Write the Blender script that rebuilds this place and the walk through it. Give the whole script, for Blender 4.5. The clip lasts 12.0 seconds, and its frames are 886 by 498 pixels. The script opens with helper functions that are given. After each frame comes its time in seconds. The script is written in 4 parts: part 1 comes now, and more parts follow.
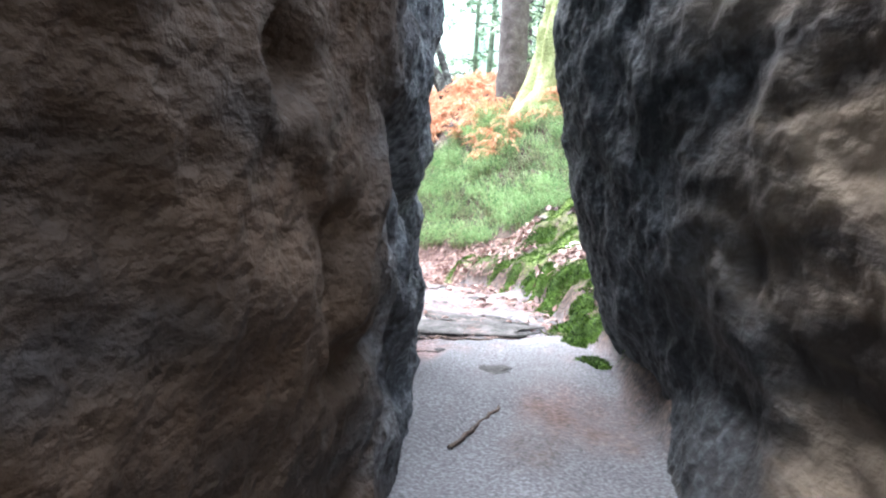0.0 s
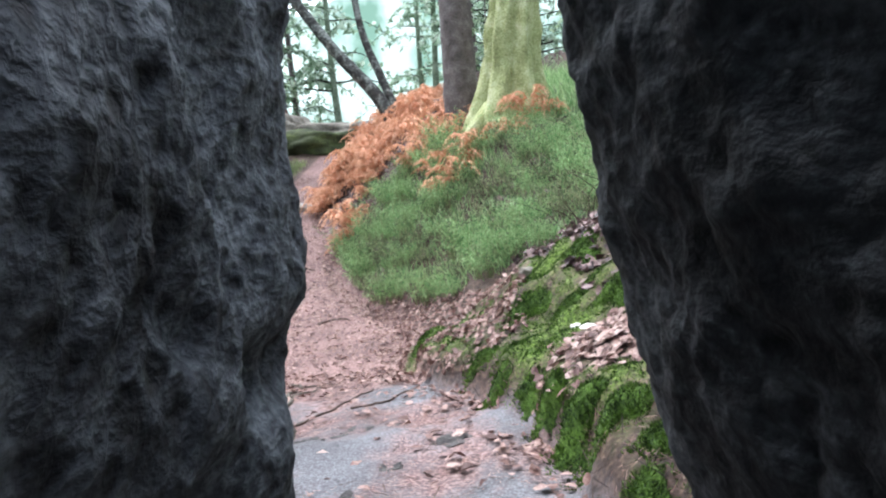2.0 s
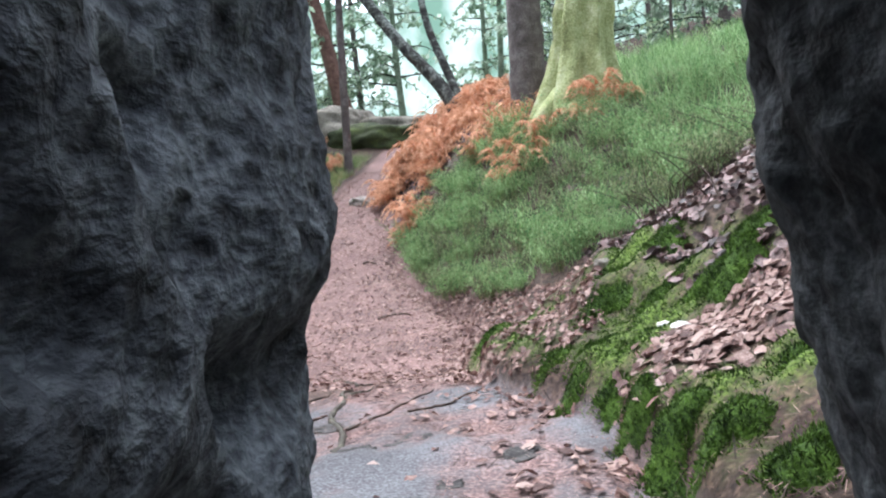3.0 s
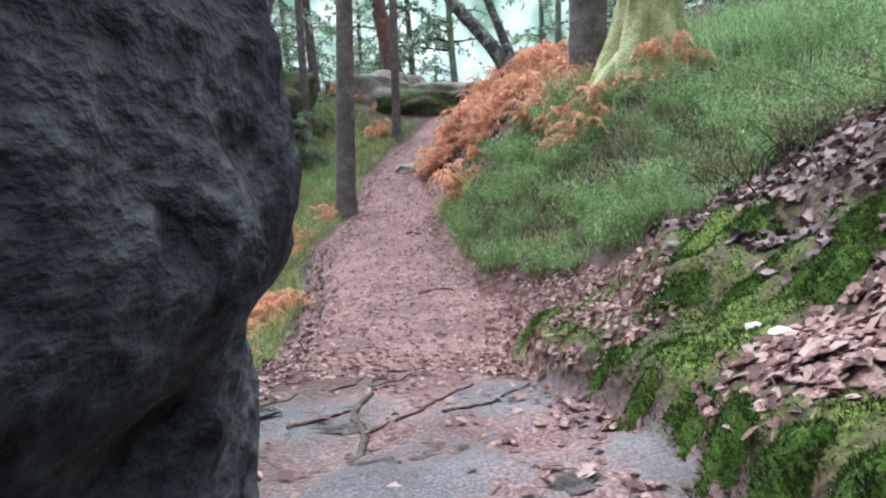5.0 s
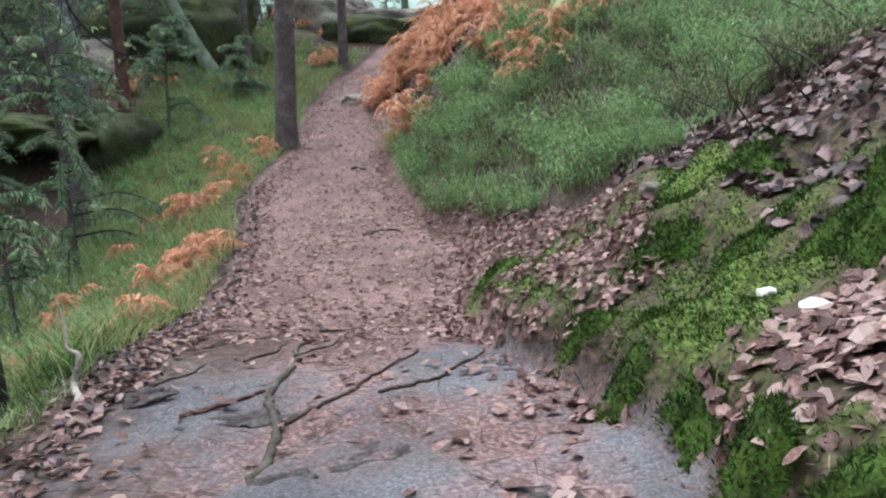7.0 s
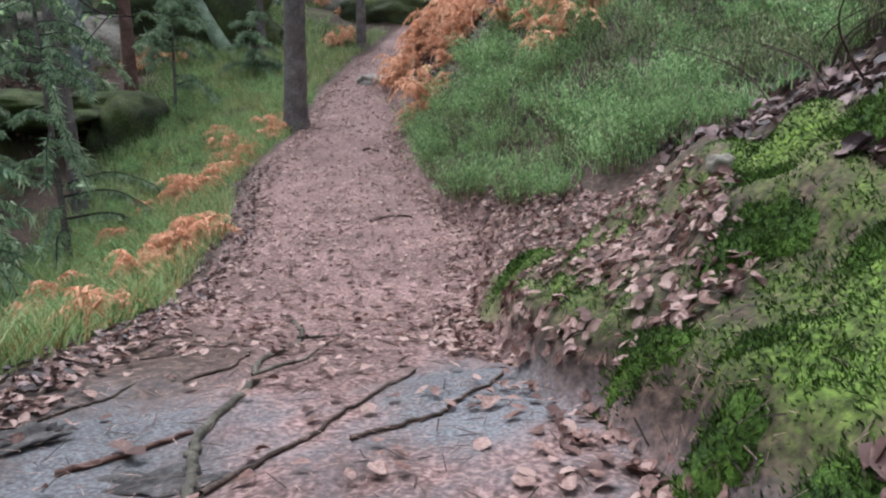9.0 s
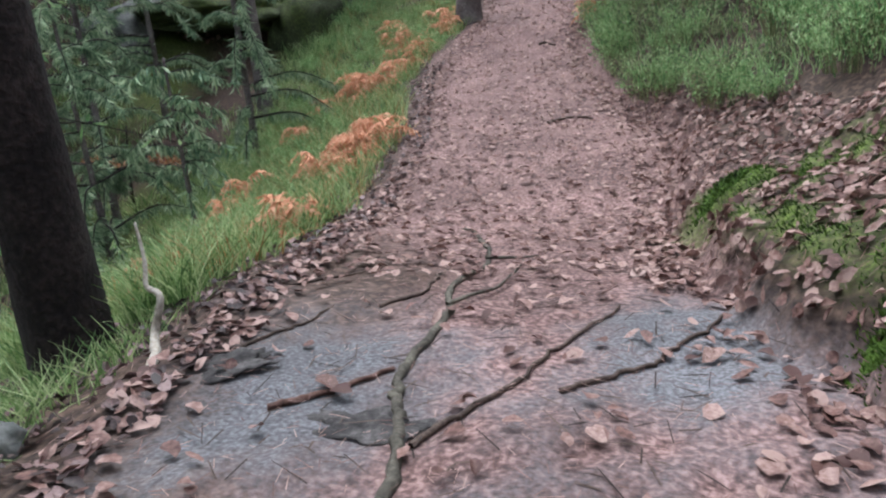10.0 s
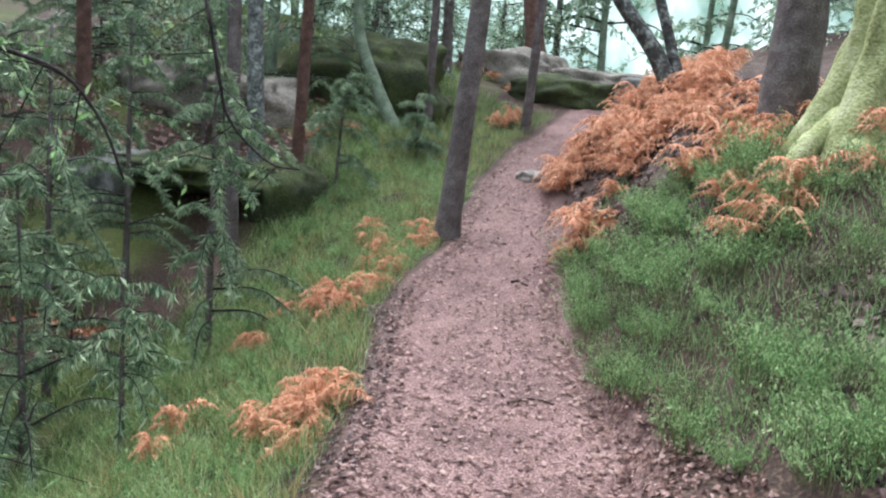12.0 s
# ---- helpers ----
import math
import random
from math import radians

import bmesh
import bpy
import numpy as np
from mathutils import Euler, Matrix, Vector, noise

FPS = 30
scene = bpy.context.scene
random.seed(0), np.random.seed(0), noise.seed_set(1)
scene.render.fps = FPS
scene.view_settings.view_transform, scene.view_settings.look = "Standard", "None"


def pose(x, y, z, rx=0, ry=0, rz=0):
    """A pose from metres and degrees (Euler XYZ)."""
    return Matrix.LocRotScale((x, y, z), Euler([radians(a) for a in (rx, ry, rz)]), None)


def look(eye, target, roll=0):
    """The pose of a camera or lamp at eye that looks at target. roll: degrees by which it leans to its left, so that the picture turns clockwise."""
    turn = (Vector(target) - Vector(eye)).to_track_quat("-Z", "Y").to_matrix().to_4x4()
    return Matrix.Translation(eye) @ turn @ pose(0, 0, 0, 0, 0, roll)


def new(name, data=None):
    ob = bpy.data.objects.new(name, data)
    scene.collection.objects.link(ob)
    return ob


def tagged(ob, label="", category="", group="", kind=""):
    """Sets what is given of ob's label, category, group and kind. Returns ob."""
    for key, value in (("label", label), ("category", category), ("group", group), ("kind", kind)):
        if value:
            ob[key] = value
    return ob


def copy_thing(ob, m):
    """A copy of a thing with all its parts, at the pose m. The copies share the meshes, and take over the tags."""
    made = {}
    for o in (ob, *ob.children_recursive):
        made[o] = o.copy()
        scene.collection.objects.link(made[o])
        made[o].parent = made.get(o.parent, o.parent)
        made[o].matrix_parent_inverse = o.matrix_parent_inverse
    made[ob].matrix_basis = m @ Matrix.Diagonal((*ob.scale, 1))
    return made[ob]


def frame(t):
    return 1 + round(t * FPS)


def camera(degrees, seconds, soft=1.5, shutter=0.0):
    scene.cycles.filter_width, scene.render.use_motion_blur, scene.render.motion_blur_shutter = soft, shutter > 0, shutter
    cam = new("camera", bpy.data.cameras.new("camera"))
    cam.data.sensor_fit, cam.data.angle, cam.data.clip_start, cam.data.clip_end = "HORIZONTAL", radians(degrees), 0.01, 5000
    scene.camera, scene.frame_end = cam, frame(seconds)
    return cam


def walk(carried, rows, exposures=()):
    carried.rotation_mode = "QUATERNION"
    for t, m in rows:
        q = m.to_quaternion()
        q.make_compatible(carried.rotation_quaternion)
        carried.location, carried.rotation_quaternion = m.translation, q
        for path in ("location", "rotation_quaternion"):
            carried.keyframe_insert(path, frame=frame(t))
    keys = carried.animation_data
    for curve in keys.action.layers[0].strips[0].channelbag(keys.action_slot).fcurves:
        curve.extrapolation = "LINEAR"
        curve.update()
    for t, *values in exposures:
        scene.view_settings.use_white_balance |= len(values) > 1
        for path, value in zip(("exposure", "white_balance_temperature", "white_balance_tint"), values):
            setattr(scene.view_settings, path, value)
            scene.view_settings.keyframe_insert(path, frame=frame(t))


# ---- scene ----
# ---- camera and walk ----
cam = camera(62.0, 12.0, soft=2.2)
METRES, EYE = 7.4, 1.15
ROWS = [
    (0.0, 0.0, 0.0, 0.0, 0.3, -6.71, -2.58),
    (0.5, 0.0196, 0.1138, 0.0099, -3.15, -5.69, -1.59),
    (1.0, 0.0231, 0.2038, 0.026, -5.78, -5.39, 0.54),
    (1.5, 0.0237, 0.2636, 0.0357, -4.72, -5.3, 2.96),
    (2.0, 0.0241, 0.3049, 0.0348, -2.8, -5.55, 4.25),
    (2.5, 0.0212, 0.3537, 0.0283, -0.11, -5.47, 4.67),
    (3.0, 0.0233, 0.3707, 0.021, 2.19, -5.45, 4.4),
    (5.0, 0.0201, 0.4562, 0.0166, 6.06, -7.55, 2.77),
    (5.5, 0.0217, 0.4818, 0.0109, 4.79, -9.59, 2.9),
    (6.0, 0.0178, 0.4963, 0.0069, 3.9, -10.91, 3.77),
    (6.5, 0.0257, 0.5213, -0.0047, 3.08, -12.63, 3.47),
    (7.0, 0.0163, 0.5604, 0.0062, 2.35, -12.7, 1.79),
    (9.0, 0.0176, 0.6839, -0.0228, 4.13, -13.47, 1.3),
    (9.5, -0.0061, 0.7288, -0.0256, 10.5, -17.62, 2.18),
    (10.0, -0.0069, 0.7142, -0.0146, 16.53, -21.19, 3.73),
    (10.5, -0.0337, 0.7083, 0.0136, 20.46, -23.37, 3.23),
    (11.0, -0.0152, 0.7325, 0.0541, 19.7, -19.7, 0.04),
    (11.5, -0.0184, 0.7687, 0.1071, 19.16, -15.57, -2.61),
    (12.0, -0.029, 0.8067, 0.1547, 16.15, -10.98, -5.16),
]
EXPOSURES = [(t, s + 0.35, 5800, 10) for t, s in ((0.0, 2.0), (0.6, 1.6), (1.5, 0.9), (3.0, 0.55), (5.0, 0.33), (7.0, 0.05), (9.0, 0.05), (10.6, -0.04), (12.0, 0.38))]
walk(cam, [(t, pose(METRES * x, METRES * y, EYE + METRES * z, 90 + pitch, roll, yaw)) for t, x, y, z, yaw, pitch, roll in ROWS], EXPOSURES)

# ---- world, sun ----
SUN_EL, SUN_AZ = radians(66), radians(-35)
world = bpy.data.worlds.new("overcast_sky")
scene.world = world
world.use_nodes = True
wn = world.node_tree.nodes
sky = wn.new("ShaderNodeTexSky")
sky.sky_type, sky.sun_disc, sky.sun_elevation, sky.sun_rotation = "NISHITA", False, SUN_EL, SUN_AZ
sky.air_density, sky.dust_density, sky.ozone_density = 1.0, 4.0, 1.0
pale = wn.new("ShaderNodeHueSaturation")
pale.inputs["Saturation"].default_value, pale.inputs["Value"].default_value = 0.25, 2.0
world.node_tree.links.new(sky.outputs[0], pale.inputs["Color"])
world.node_tree.links.new(pale.outputs[0], wn["Background"].inputs[0])
wn["Background"].inputs[1].default_value = 0.15
sun_data = bpy.data.lights.new("sun", "SUN")
sun_data.energy, sun_data.angle, sun_data.color = 1.4, radians(50), (1.0, 0.96, 0.9)
sun = new("sun", sun_data)
sun.matrix_world = look((0, 0, 30), (-math.sin(SUN_AZ) * 30, -math.cos(SUN_AZ) * 30, 30 - 30 * math.tan(SUN_EL)))


# ---- materials ----
def mat(name, dark, mid, light, scale=4.0, fine=60.0, rough=0.85, bump=0.4, dist=0.02, island=0.0, obj=0.0, through_light=0.0, spec=0.3, stretch=None, pitted=False):
    """A surface of three colours mixed by a coarse and a fine noise, with relief."""
    m = bpy.data.materials.new(name)
    m.use_nodes = True
    n, k = m.node_tree.nodes, m.node_tree.links
    b = n["Principled BSDF"]
    b.inputs["Roughness"].default_value = rough
    b.inputs["Specular IOR Level"].default_value = spec
    tc = n.new("ShaderNodeTexCoord")
    a, c = n.new("ShaderNodeTexNoise"), n.new("ShaderNodeTexNoise")
    a.inputs["Scale"].default_value, a.inputs["Detail"].default_value = scale, 6
    c.inputs["Scale"].default_value, c.inputs["Detail"].default_value = fine, 5
    where = tc.outputs["Object"]
    if stretch:
        mp = n.new("ShaderNodeMapping")
        mp.inputs["Scale"].default_value = stretch
        k.new(where, mp.inputs[0])
        where = mp.outputs[0]
    for s in (a, c):
        k.new(where, s.inputs["Vector"])
    mix = n.new("ShaderNodeMath")
    mix.operation = "MULTIPLY_ADD"
    mix.inputs[1].default_value = 0.45
    k.new(c.outputs["Fac"], mix.inputs[0])
    sc = n.new("ShaderNodeMath")
    sc.operation = "MULTIPLY"
    sc.inputs[1].default_value = 0.55
    k.new(a.outputs["Fac"], sc.inputs[0])
    k.new(sc.outputs[0], mix.inputs[2])
    last = mix.outputs[0]
    if pitted:
        # round weathering pits, gathered where a broad noise is high
        vo, gather, hole, pit = n.new("ShaderNodeTexVoronoi"), n.new("ShaderNodeTexNoise"), n.new("ShaderNodeMapRange"), n.new("ShaderNodeMath")
        vo.feature = "SMOOTH_F1"
        vo.inputs["Scale"].default_value, gather.inputs["Scale"].default_value = 17.0, 3.1
        k.new(where, vo.inputs["Vector"])
        k.new(where, gather.inputs["Vector"])
        hole.inputs["From Min"].default_value, hole.inputs["From Max"].default_value, hole.inputs["To Min"].default_value, hole.inputs["To Max"].default_value = 0.12, 0.42, -0.34, 0.0
        k.new(vo.outputs["Distance"], hole.inputs["Value"])
        pit.operation = "MULTIPLY_ADD"
        k.new(hole.outputs[0], pit.inputs[0])
        k.new(gather.outputs["Fac"], pit.inputs[1])
        k.new(mix.outputs[0], pit.inputs[2])
        # pits lower the colour ramp too: painted shade in the hollows
        last = pit.outputs[0]
    relief = last
    if island or obj:
        g = n.new("ShaderNodeNewGeometry" if island else "ShaderNodeObjectInfo")
        amount = island or obj
        r = n.new("ShaderNodeMath")
        r.operation = "MULTIPLY_ADD"
        r.inputs[1].default_value, r.inputs[2].default_value = amount, -amount / 2
        k.new(g.outputs["Random Per Island" if island else "Random"], r.inputs[0])
        ad = n.new("ShaderNodeMath")
        k.new(last, ad.inputs[0])
        k.new(r.outputs[0], ad.inputs[1])
        last = ad.outputs[0]
    ramp = n.new("ShaderNodeValToRGB")
    e = ramp.color_ramp.elements
    e[0].position, e[0].color = 0.34, (*dark, 1)
    e[1].position, e[1].color = 0.66, (*light, 1)
    q = e.new(0.5)
    q.color = (*mid, 1)
    k.new(last, ramp.inputs[0])
    k.new(ramp.outputs[0], b.inputs["Base Color"])
    if bump:
        bp = n.new("ShaderNodeBump")
        bp.inputs["Strength"].default_value, bp.inputs["Distance"].default_value = bump, dist
        k.new(relief, bp.inputs["Height"])
        k.new(bp.outputs[0], b.inputs["Normal"])
    if through_light:
        tr, ms = n.new("ShaderNodeBsdfTranslucent"), n.new("ShaderNodeMixShader")
        k.new(ramp.outputs[0], tr.inputs[0])
        ms.inputs[0].default_value = through_light
        k.new(b.outputs[0], ms.inputs[1])
        k.new(tr.outputs[0], ms.inputs[2])
        k.new(ms.outputs[0], n["Material Output"].inputs[0])
    return m


LITTER = mat("dead_leaf", (0.075, 0.036, 0.03), (0.19, 0.105, 0.086), (0.36, 0.245, 0.21), 9, 70, 0.6, 0.3, 0.004, island=0.4, through_light=0.15)
DARK_LITTER = mat("dark_leaf", (0.026, 0.015, 0.014), (0.085, 0.05, 0.045), (0.22, 0.145, 0.135), 9, 70, 0.5, 0.3, 0.004, island=0.5, through_light=0.1)
LEAF = mat("single_leaf", (0.1, 0.05, 0.04), (0.23, 0.14, 0.115), (0.4, 0.29, 0.25), 9, 70, 0.55, 0.3, 0.004, obj=0.5, through_light=0.1)
PALE_LEAF = mat("pale_leaf", (0.6, 0.57, 0.52), (0.72, 0.7, 0.66), (0.8, 0.78, 0.75), 9, 70, 0.6)
TWIG = mat("twig_bark", (0.02, 0.013, 0.01), (0.05, 0.033, 0.025), (0.1, 0.07, 0.055), 12, 90, 0.8, island=0.4)
ROOT = mat("root_bark", (0.03, 0.027, 0.02), (0.07, 0.062, 0.048), (0.13, 0.12, 0.09), 7, 60, 0.85, 0.8)
PALE_ROOT = mat("pale_root", (0.2, 0.17, 0.13), (0.38, 0.34, 0.28), (0.52, 0.48, 0.42), 9, 80, 0.8, 0.6)
BARK = mat("grey_bark", (0.055, 0.045, 0.042), (0.12, 0.1, 0.095), (0.21, 0.185, 0.18), 5, 40, 0.9, 1.0, 0.03)
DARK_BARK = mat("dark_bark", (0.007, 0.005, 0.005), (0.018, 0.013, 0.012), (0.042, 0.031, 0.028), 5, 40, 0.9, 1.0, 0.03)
RED_BARK = mat("red_bark", (0.05, 0.028, 0.022), (0.12, 0.065, 0.05), (0.2, 0.12, 0.1), 5, 40, 0.9, 1.0, 0.03)
GREEN_BARK = mat("algae_bark", (0.07, 0.09, 0.06), (0.16, 0.21, 0.14), (0.3, 0.36, 0.27), 3, 30, 0.9, 0.8, 0.03)
BIRCH_BARK = mat("birch_bark", (0.03, 0.03, 0.028), (0.14, 0.15, 0.14), (0.42, 0.45, 0.43), 6, 18, 0.8, 0.8, 0.02)
LICHEN_BARK = mat("lichen_bark", (0.14, 0.15, 0.06), (0.33, 0.36, 0.16), (0.55, 0.56, 0.35), 3.5, 30, 0.95, 1.0, 0.06)
MOSS = mat("moss", (0.012, 0.022, 0.006), (0.042, 0.082, 0.013), (0.105, 0.185, 0.026), 5, 90, 0.95, 1.0, 0.02, island=0.3, through_light=0.2)
BILBERRY = mat("bilberry_leaf", (0.1, 0.2, 0.075), (0.25, 0.42, 0.16), (0.43, 0.58, 0.28), 3, 40, 0.55, 0, island=0.45, through_light=0.35)
STEM = mat("bilberry_stem", (0.09, 0.11, 0.045), (0.16, 0.18, 0.08), (0.27, 0.26, 0.14), 8, 60, 0.7, 0, island=0.3)
HEATH = mat("heath_leaf", (0.08, 0.12, 0.05), (0.2, 0.25, 0.11), (0.36, 0.39, 0.22), 3, 40, 0.6, 0, island=0.5, through_light=0.35)
DULL_STEM = mat("dull_stem", (0.04, 0.03, 0.022), (0.09, 0.07, 0.05), (0.17, 0.14, 0.1), 8, 60, 0.8, 0, island=0.3)
GRASS = mat("grass_blade", (0.08, 0.15, 0.045), (0.22, 0.34, 0.12), (0.42, 0.5, 0.24), 1.3, 20, 0.6, 0, island=0.5, through_light=0.35)
DRY_GRASS = mat("dry_grass", (0.22, 0.13, 0.05), (0.4, 0.25, 0.1), (0.52, 0.38, 0.2), 1.5, 20, 0.7, 0, island=0.5, through_light=0.3)
FERN = mat("dead_bracken", (0.22, 0.085, 0.04), (0.55, 0.25, 0.135), (0.75, 0.47, 0.3), 2.5, 25, 0.7, 0, island=0.5, through_light=0.3)
NEEDLE = mat("spruce_needle", (0.09, 0.16, 0.09), (0.26, 0.38, 0.22), (0.48, 0.58, 0.37), 1.5, 20, 0.6, 0, island=0.5, through_light=0.3)
# paled towards whitish green: aerial haze painted into the leaf colour
HAZED_LEAF = mat("hazed_foliage", (0.16, 0.24, 0.15), (0.3, 0.42, 0.29), (0.5, 0.6, 0.48), 0.8, 6, 0.7, 0, island=0.6, through_light=0.6)
LICHEN_DARK = mat("lichen_dark_bark", (0.02, 0.018, 0.017), (0.06, 0.06, 0.055), (0.3, 0.33, 0.3), 4, 14, 0.9, 0.9, 0.03)
PALE_STONE = mat("pale_stone", (0.1, 0.09, 0.08), (0.32, 0.3, 0.27), (0.6, 0.57, 0.53), 5, 30, 0.9, 0.6, 0.02)
STONE = mat("grey_stone", (0.05, 0.055, 0.05), (0.13, 0.135, 0.125), (0.27, 0.27, 0.25), 3, 30, 0.9, 0.8, 0.03)


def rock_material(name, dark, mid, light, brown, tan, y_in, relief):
    """Weathered sandstone: blue-grey bedded crust, shade-darkened pits, and brown patches deeper in the cleft."""
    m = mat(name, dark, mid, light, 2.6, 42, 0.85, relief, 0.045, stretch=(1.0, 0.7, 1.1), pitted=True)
    n, k = m.node_tree.nodes, m.node_tree.links
    b = n["Principled BSDF"]
    base = b.inputs["Base Color"].links[0].from_socket
    tc = n.new("ShaderNodeTexCoord")
    mp = n.new("ShaderNodeMapping")
    mp.inputs["Scale"].default_value = (1.0, 0.6, 2.4)
    k.new(tc.outputs["Object"], mp.inputs[0])
    ns = n.new("ShaderNodeTexNoise")
    ns.inputs["Scale"].default_value, ns.inputs["Detail"].default_value, ns.inputs["Distortion"].default_value = 1.6, 7, 0.6
    k.new(mp.outputs[0], ns.inputs[0])
    br = n.new("ShaderNodeValToRGB")
    e = br.color_ramp.elements
    e[0].position, e[0].color = 0.38, (*brown, 1)
    e[1].position, e[1].color = 0.66, (*tan, 1)
    k.new(ns.outputs["Fac"], br.inputs[0])
    sp = n.new("ShaderNodeSeparateXYZ")
    k.new(tc.outputs["Object"], sp.inputs[0])
    mr = n.new("ShaderNodeMapRange")
    mr.inputs["From Min"].default_value, mr.inputs["From Max"].default_value = y_in, y_in - 1.2
    k.new(sp.outputs["Y"], mr.inputs["Value"])
    ad = n.new("ShaderNodeMath")
    ad.operation, ad.use_clamp = "MULTIPLY_ADD", True
    ad.inputs[1].default_value = 1.2
    k.new(ns.outputs["Fac"], ad.inputs[0])
    sb = n.new("ShaderNodeMath")
    sb.inputs[1].default_value = -0.55
    k.new(mr.outputs[0], sb.inputs[0])
    k.new(sb.outputs[0], ad.inputs[2])
    ad2 = n.new("ShaderNodeMath")
    ad2.operation = "MULTIPLY"
    k.new(ad.outputs[0], ad2.inputs[0])
    k.new(mr.outputs[0], ad2.inputs[1])
    mx = n.new("ShaderNodeMix")
    mx.data_type = "RGBA"
    k.new(ad2.outputs[0], mx.inputs["Factor"])
    k.new(base, mx.inputs["A"])
    k.new(br.outputs[0], mx.inputs["B"])
    k.new(mx.outputs["Result"], b.inputs["Base Color"])
    return m


ROCK_WEST = rock_material("pitted_sandstone", (0.014, 0.015, 0.018), (0.08, 0.088, 0.1), (0.25, 0.272, 0.29), (0.016, 0.01, 0.006), (0.058, 0.036, 0.021), 2.7, 0.9)
# crust darker than the west wall's: the overhang's shade put into its colour
ROCK_EAST = rock_material("shaded_smooth_sandstone", (0.009, 0.01, 0.011), (0.032, 0.035, 0.039), (0.1, 0.11, 0.118), (0.04, 0.029, 0.021), (0.3, 0.235, 0.17), 2.6, 0.4)


def ground_material():
    """Forest soil: trodden reddish path, grey slab, moss and brown litter, told apart by the mesh's own attributes."""
    m = bpy.data.materials.new("forest_ground")
    m.use_nodes = True
    n, k = m.node_tree.nodes, m.node_tree.links
    b = n["Principled BSDF"]
    b.inputs["Roughness"].default_value = 0.85
    b.inputs["Specular IOR Level"].default_value = 0.25
    tc = n.new("ShaderNodeTexCoord")

    def speckle(scale, detail, c0, c1, c2, p0=0.33, p2=0.67):
        t = n.new("ShaderNodeTexNoise")
        t.inputs["Scale"].default_value, t.inputs["Detail"].default_value = scale, detail
        k.new(tc.outputs["Object"], t.inputs[0])
        r = n.new("ShaderNodeValToRGB")
        e = r.color_ramp.elements
        e[0].position, e[0].color, e[1].position, e[1].color = p0, (*c0, 1), p2, (*c2, 1)
        q = e.new(0.5)
        q.color = (*c1, 1)
        k.new(t.outputs["Fac"], r.inputs[0])
        return r.outputs[0], t.outputs["Fac"]

    def over(bottom, top, attr):
        a = n.new("ShaderNodeAttribute")
        a.attribute_name = attr
        x = n.new("ShaderNodeMix")
        x.data_type = "RGBA"
        k.new(a.outputs["Fac"], x.inputs["Factor"])
        k.new(bottom, x.inputs["A"])
        k.new(top, x.inputs["B"])
        return x.outputs["Result"]

    soil, h1 = speckle(26, 9, (0.018, 0.012, 0.009), (0.055, 0.036, 0.027), (0.13, 0.088, 0.066))
    path, h2 = speckle(48, 10, (0.06, 0.035, 0.032), (0.175, 0.107, 0.097), (0.36, 0.245, 0.228))
    slab, h3 = speckle(75, 14, (0.07, 0.068, 0.071), (0.118, 0.119, 0.127), (0.19, 0.194, 0.21))
    moss, h4 = speckle(45, 8, (0.025, 0.04, 0.008), (0.08, 0.13, 0.02), (0.16, 0.25, 0.04))
    # damp darker and drier paler ground in broad patches
    broad = n.new("ShaderNodeTexNoise")
    broad.inputs["Scale"].default_value, broad.inputs["Detail"].default_value = 1.3, 9
    k.new(tc.outputs["Object"], broad.inputs[0])
    br = n.new("ShaderNodeValToRGB")
    e = br.color_ramp.elements
    e[0].position, e[0].color, e[1].position, e[1].color = 0.34, (0.72, 0.7, 0.69, 1), 0.68, (1.15, 1.13, 1.12, 1)
    k.new(broad.outputs["Fac"], br.inputs[0])
    full = over(over(over(soil, path, "path"), slab, "slab"), moss, "moss")
    mul = n.new("ShaderNodeMix")
    mul.data_type, mul.blend_type = "RGBA", "MULTIPLY"
    mul.inputs["Factor"].default_value = 1.0
    k.new(full, mul.inputs["A"])
    k.new(br.outputs[0], mul.inputs["B"])
    out = mul.outputs["Result"]
    k.new(out, b.inputs["Base Color"])
    bp = n.new("ShaderNodeBump")
    bp.inputs["Strength"].default_value, bp.inputs["Distance"].default_value = 0.45, 0.01
    k.new(h2, bp.inputs["Height"])
    k.new(bp.outputs[0], b.inputs["Normal"])
    return m


GROUND = ground_material()

# ---- the lie of the land ----
EDGE_Y = (0, 4, 5, 6, 6.75, 7.25, 7.7, 9.3, 10.5, 12.5, 14.2, 15.4, 16.4, 17.6, 20, 23, 27, 31, 36)
EDGE_L = (-1.0, -1.1, -1.22, -1.35, -1.5, -1.6, -1.7, -2.0, -2.2, -2.6, -3.1, -3.4, -3.45, -3.25, -3.6, -3.95, -3.9, -3.0, -1.0)
EDGE_R = (0.8, 0.84, 0.84, 0.74, 0.6, 0.43, 0.2, 0.02, 0.0, -0.05, -0.7, -1.1, -1.25, -1.45, -1.8, -2.5, -1.2, 0.3, 2.5)
PATH_Y = (-20, 0, 4, 6, 7.7, 8.5, 10, 13, 16, 17.5, 23.5, 28, 31, 34, 60, 120, 700)
PATH_Z = (0.4, 0.2, 0.13, 0.05, -0.15, -0.3, -0.6, -0.62, -0.35, 0.0, 0.75, 1.6, 2.6, 2.9, 2.4, 2.0, 2.0)


def wave(x, y, s, seed=0.0):
    """A cheap smooth unevenness, about -1 to 1."""
    return (np.sin(x * s * 1.13 + y * s * 0.71 + seed) + np.sin(x * s * -0.67 + y * s * 1.37 + 1.7 + seed * 2.1)
            + np.sin(x * s * 1.91 - y * s * 0.43 + 4.1 + seed * 0.7)) / 3


def ramp01(v, a, b):
    u = np.clip((v - a) / (b - a), 0, 1)
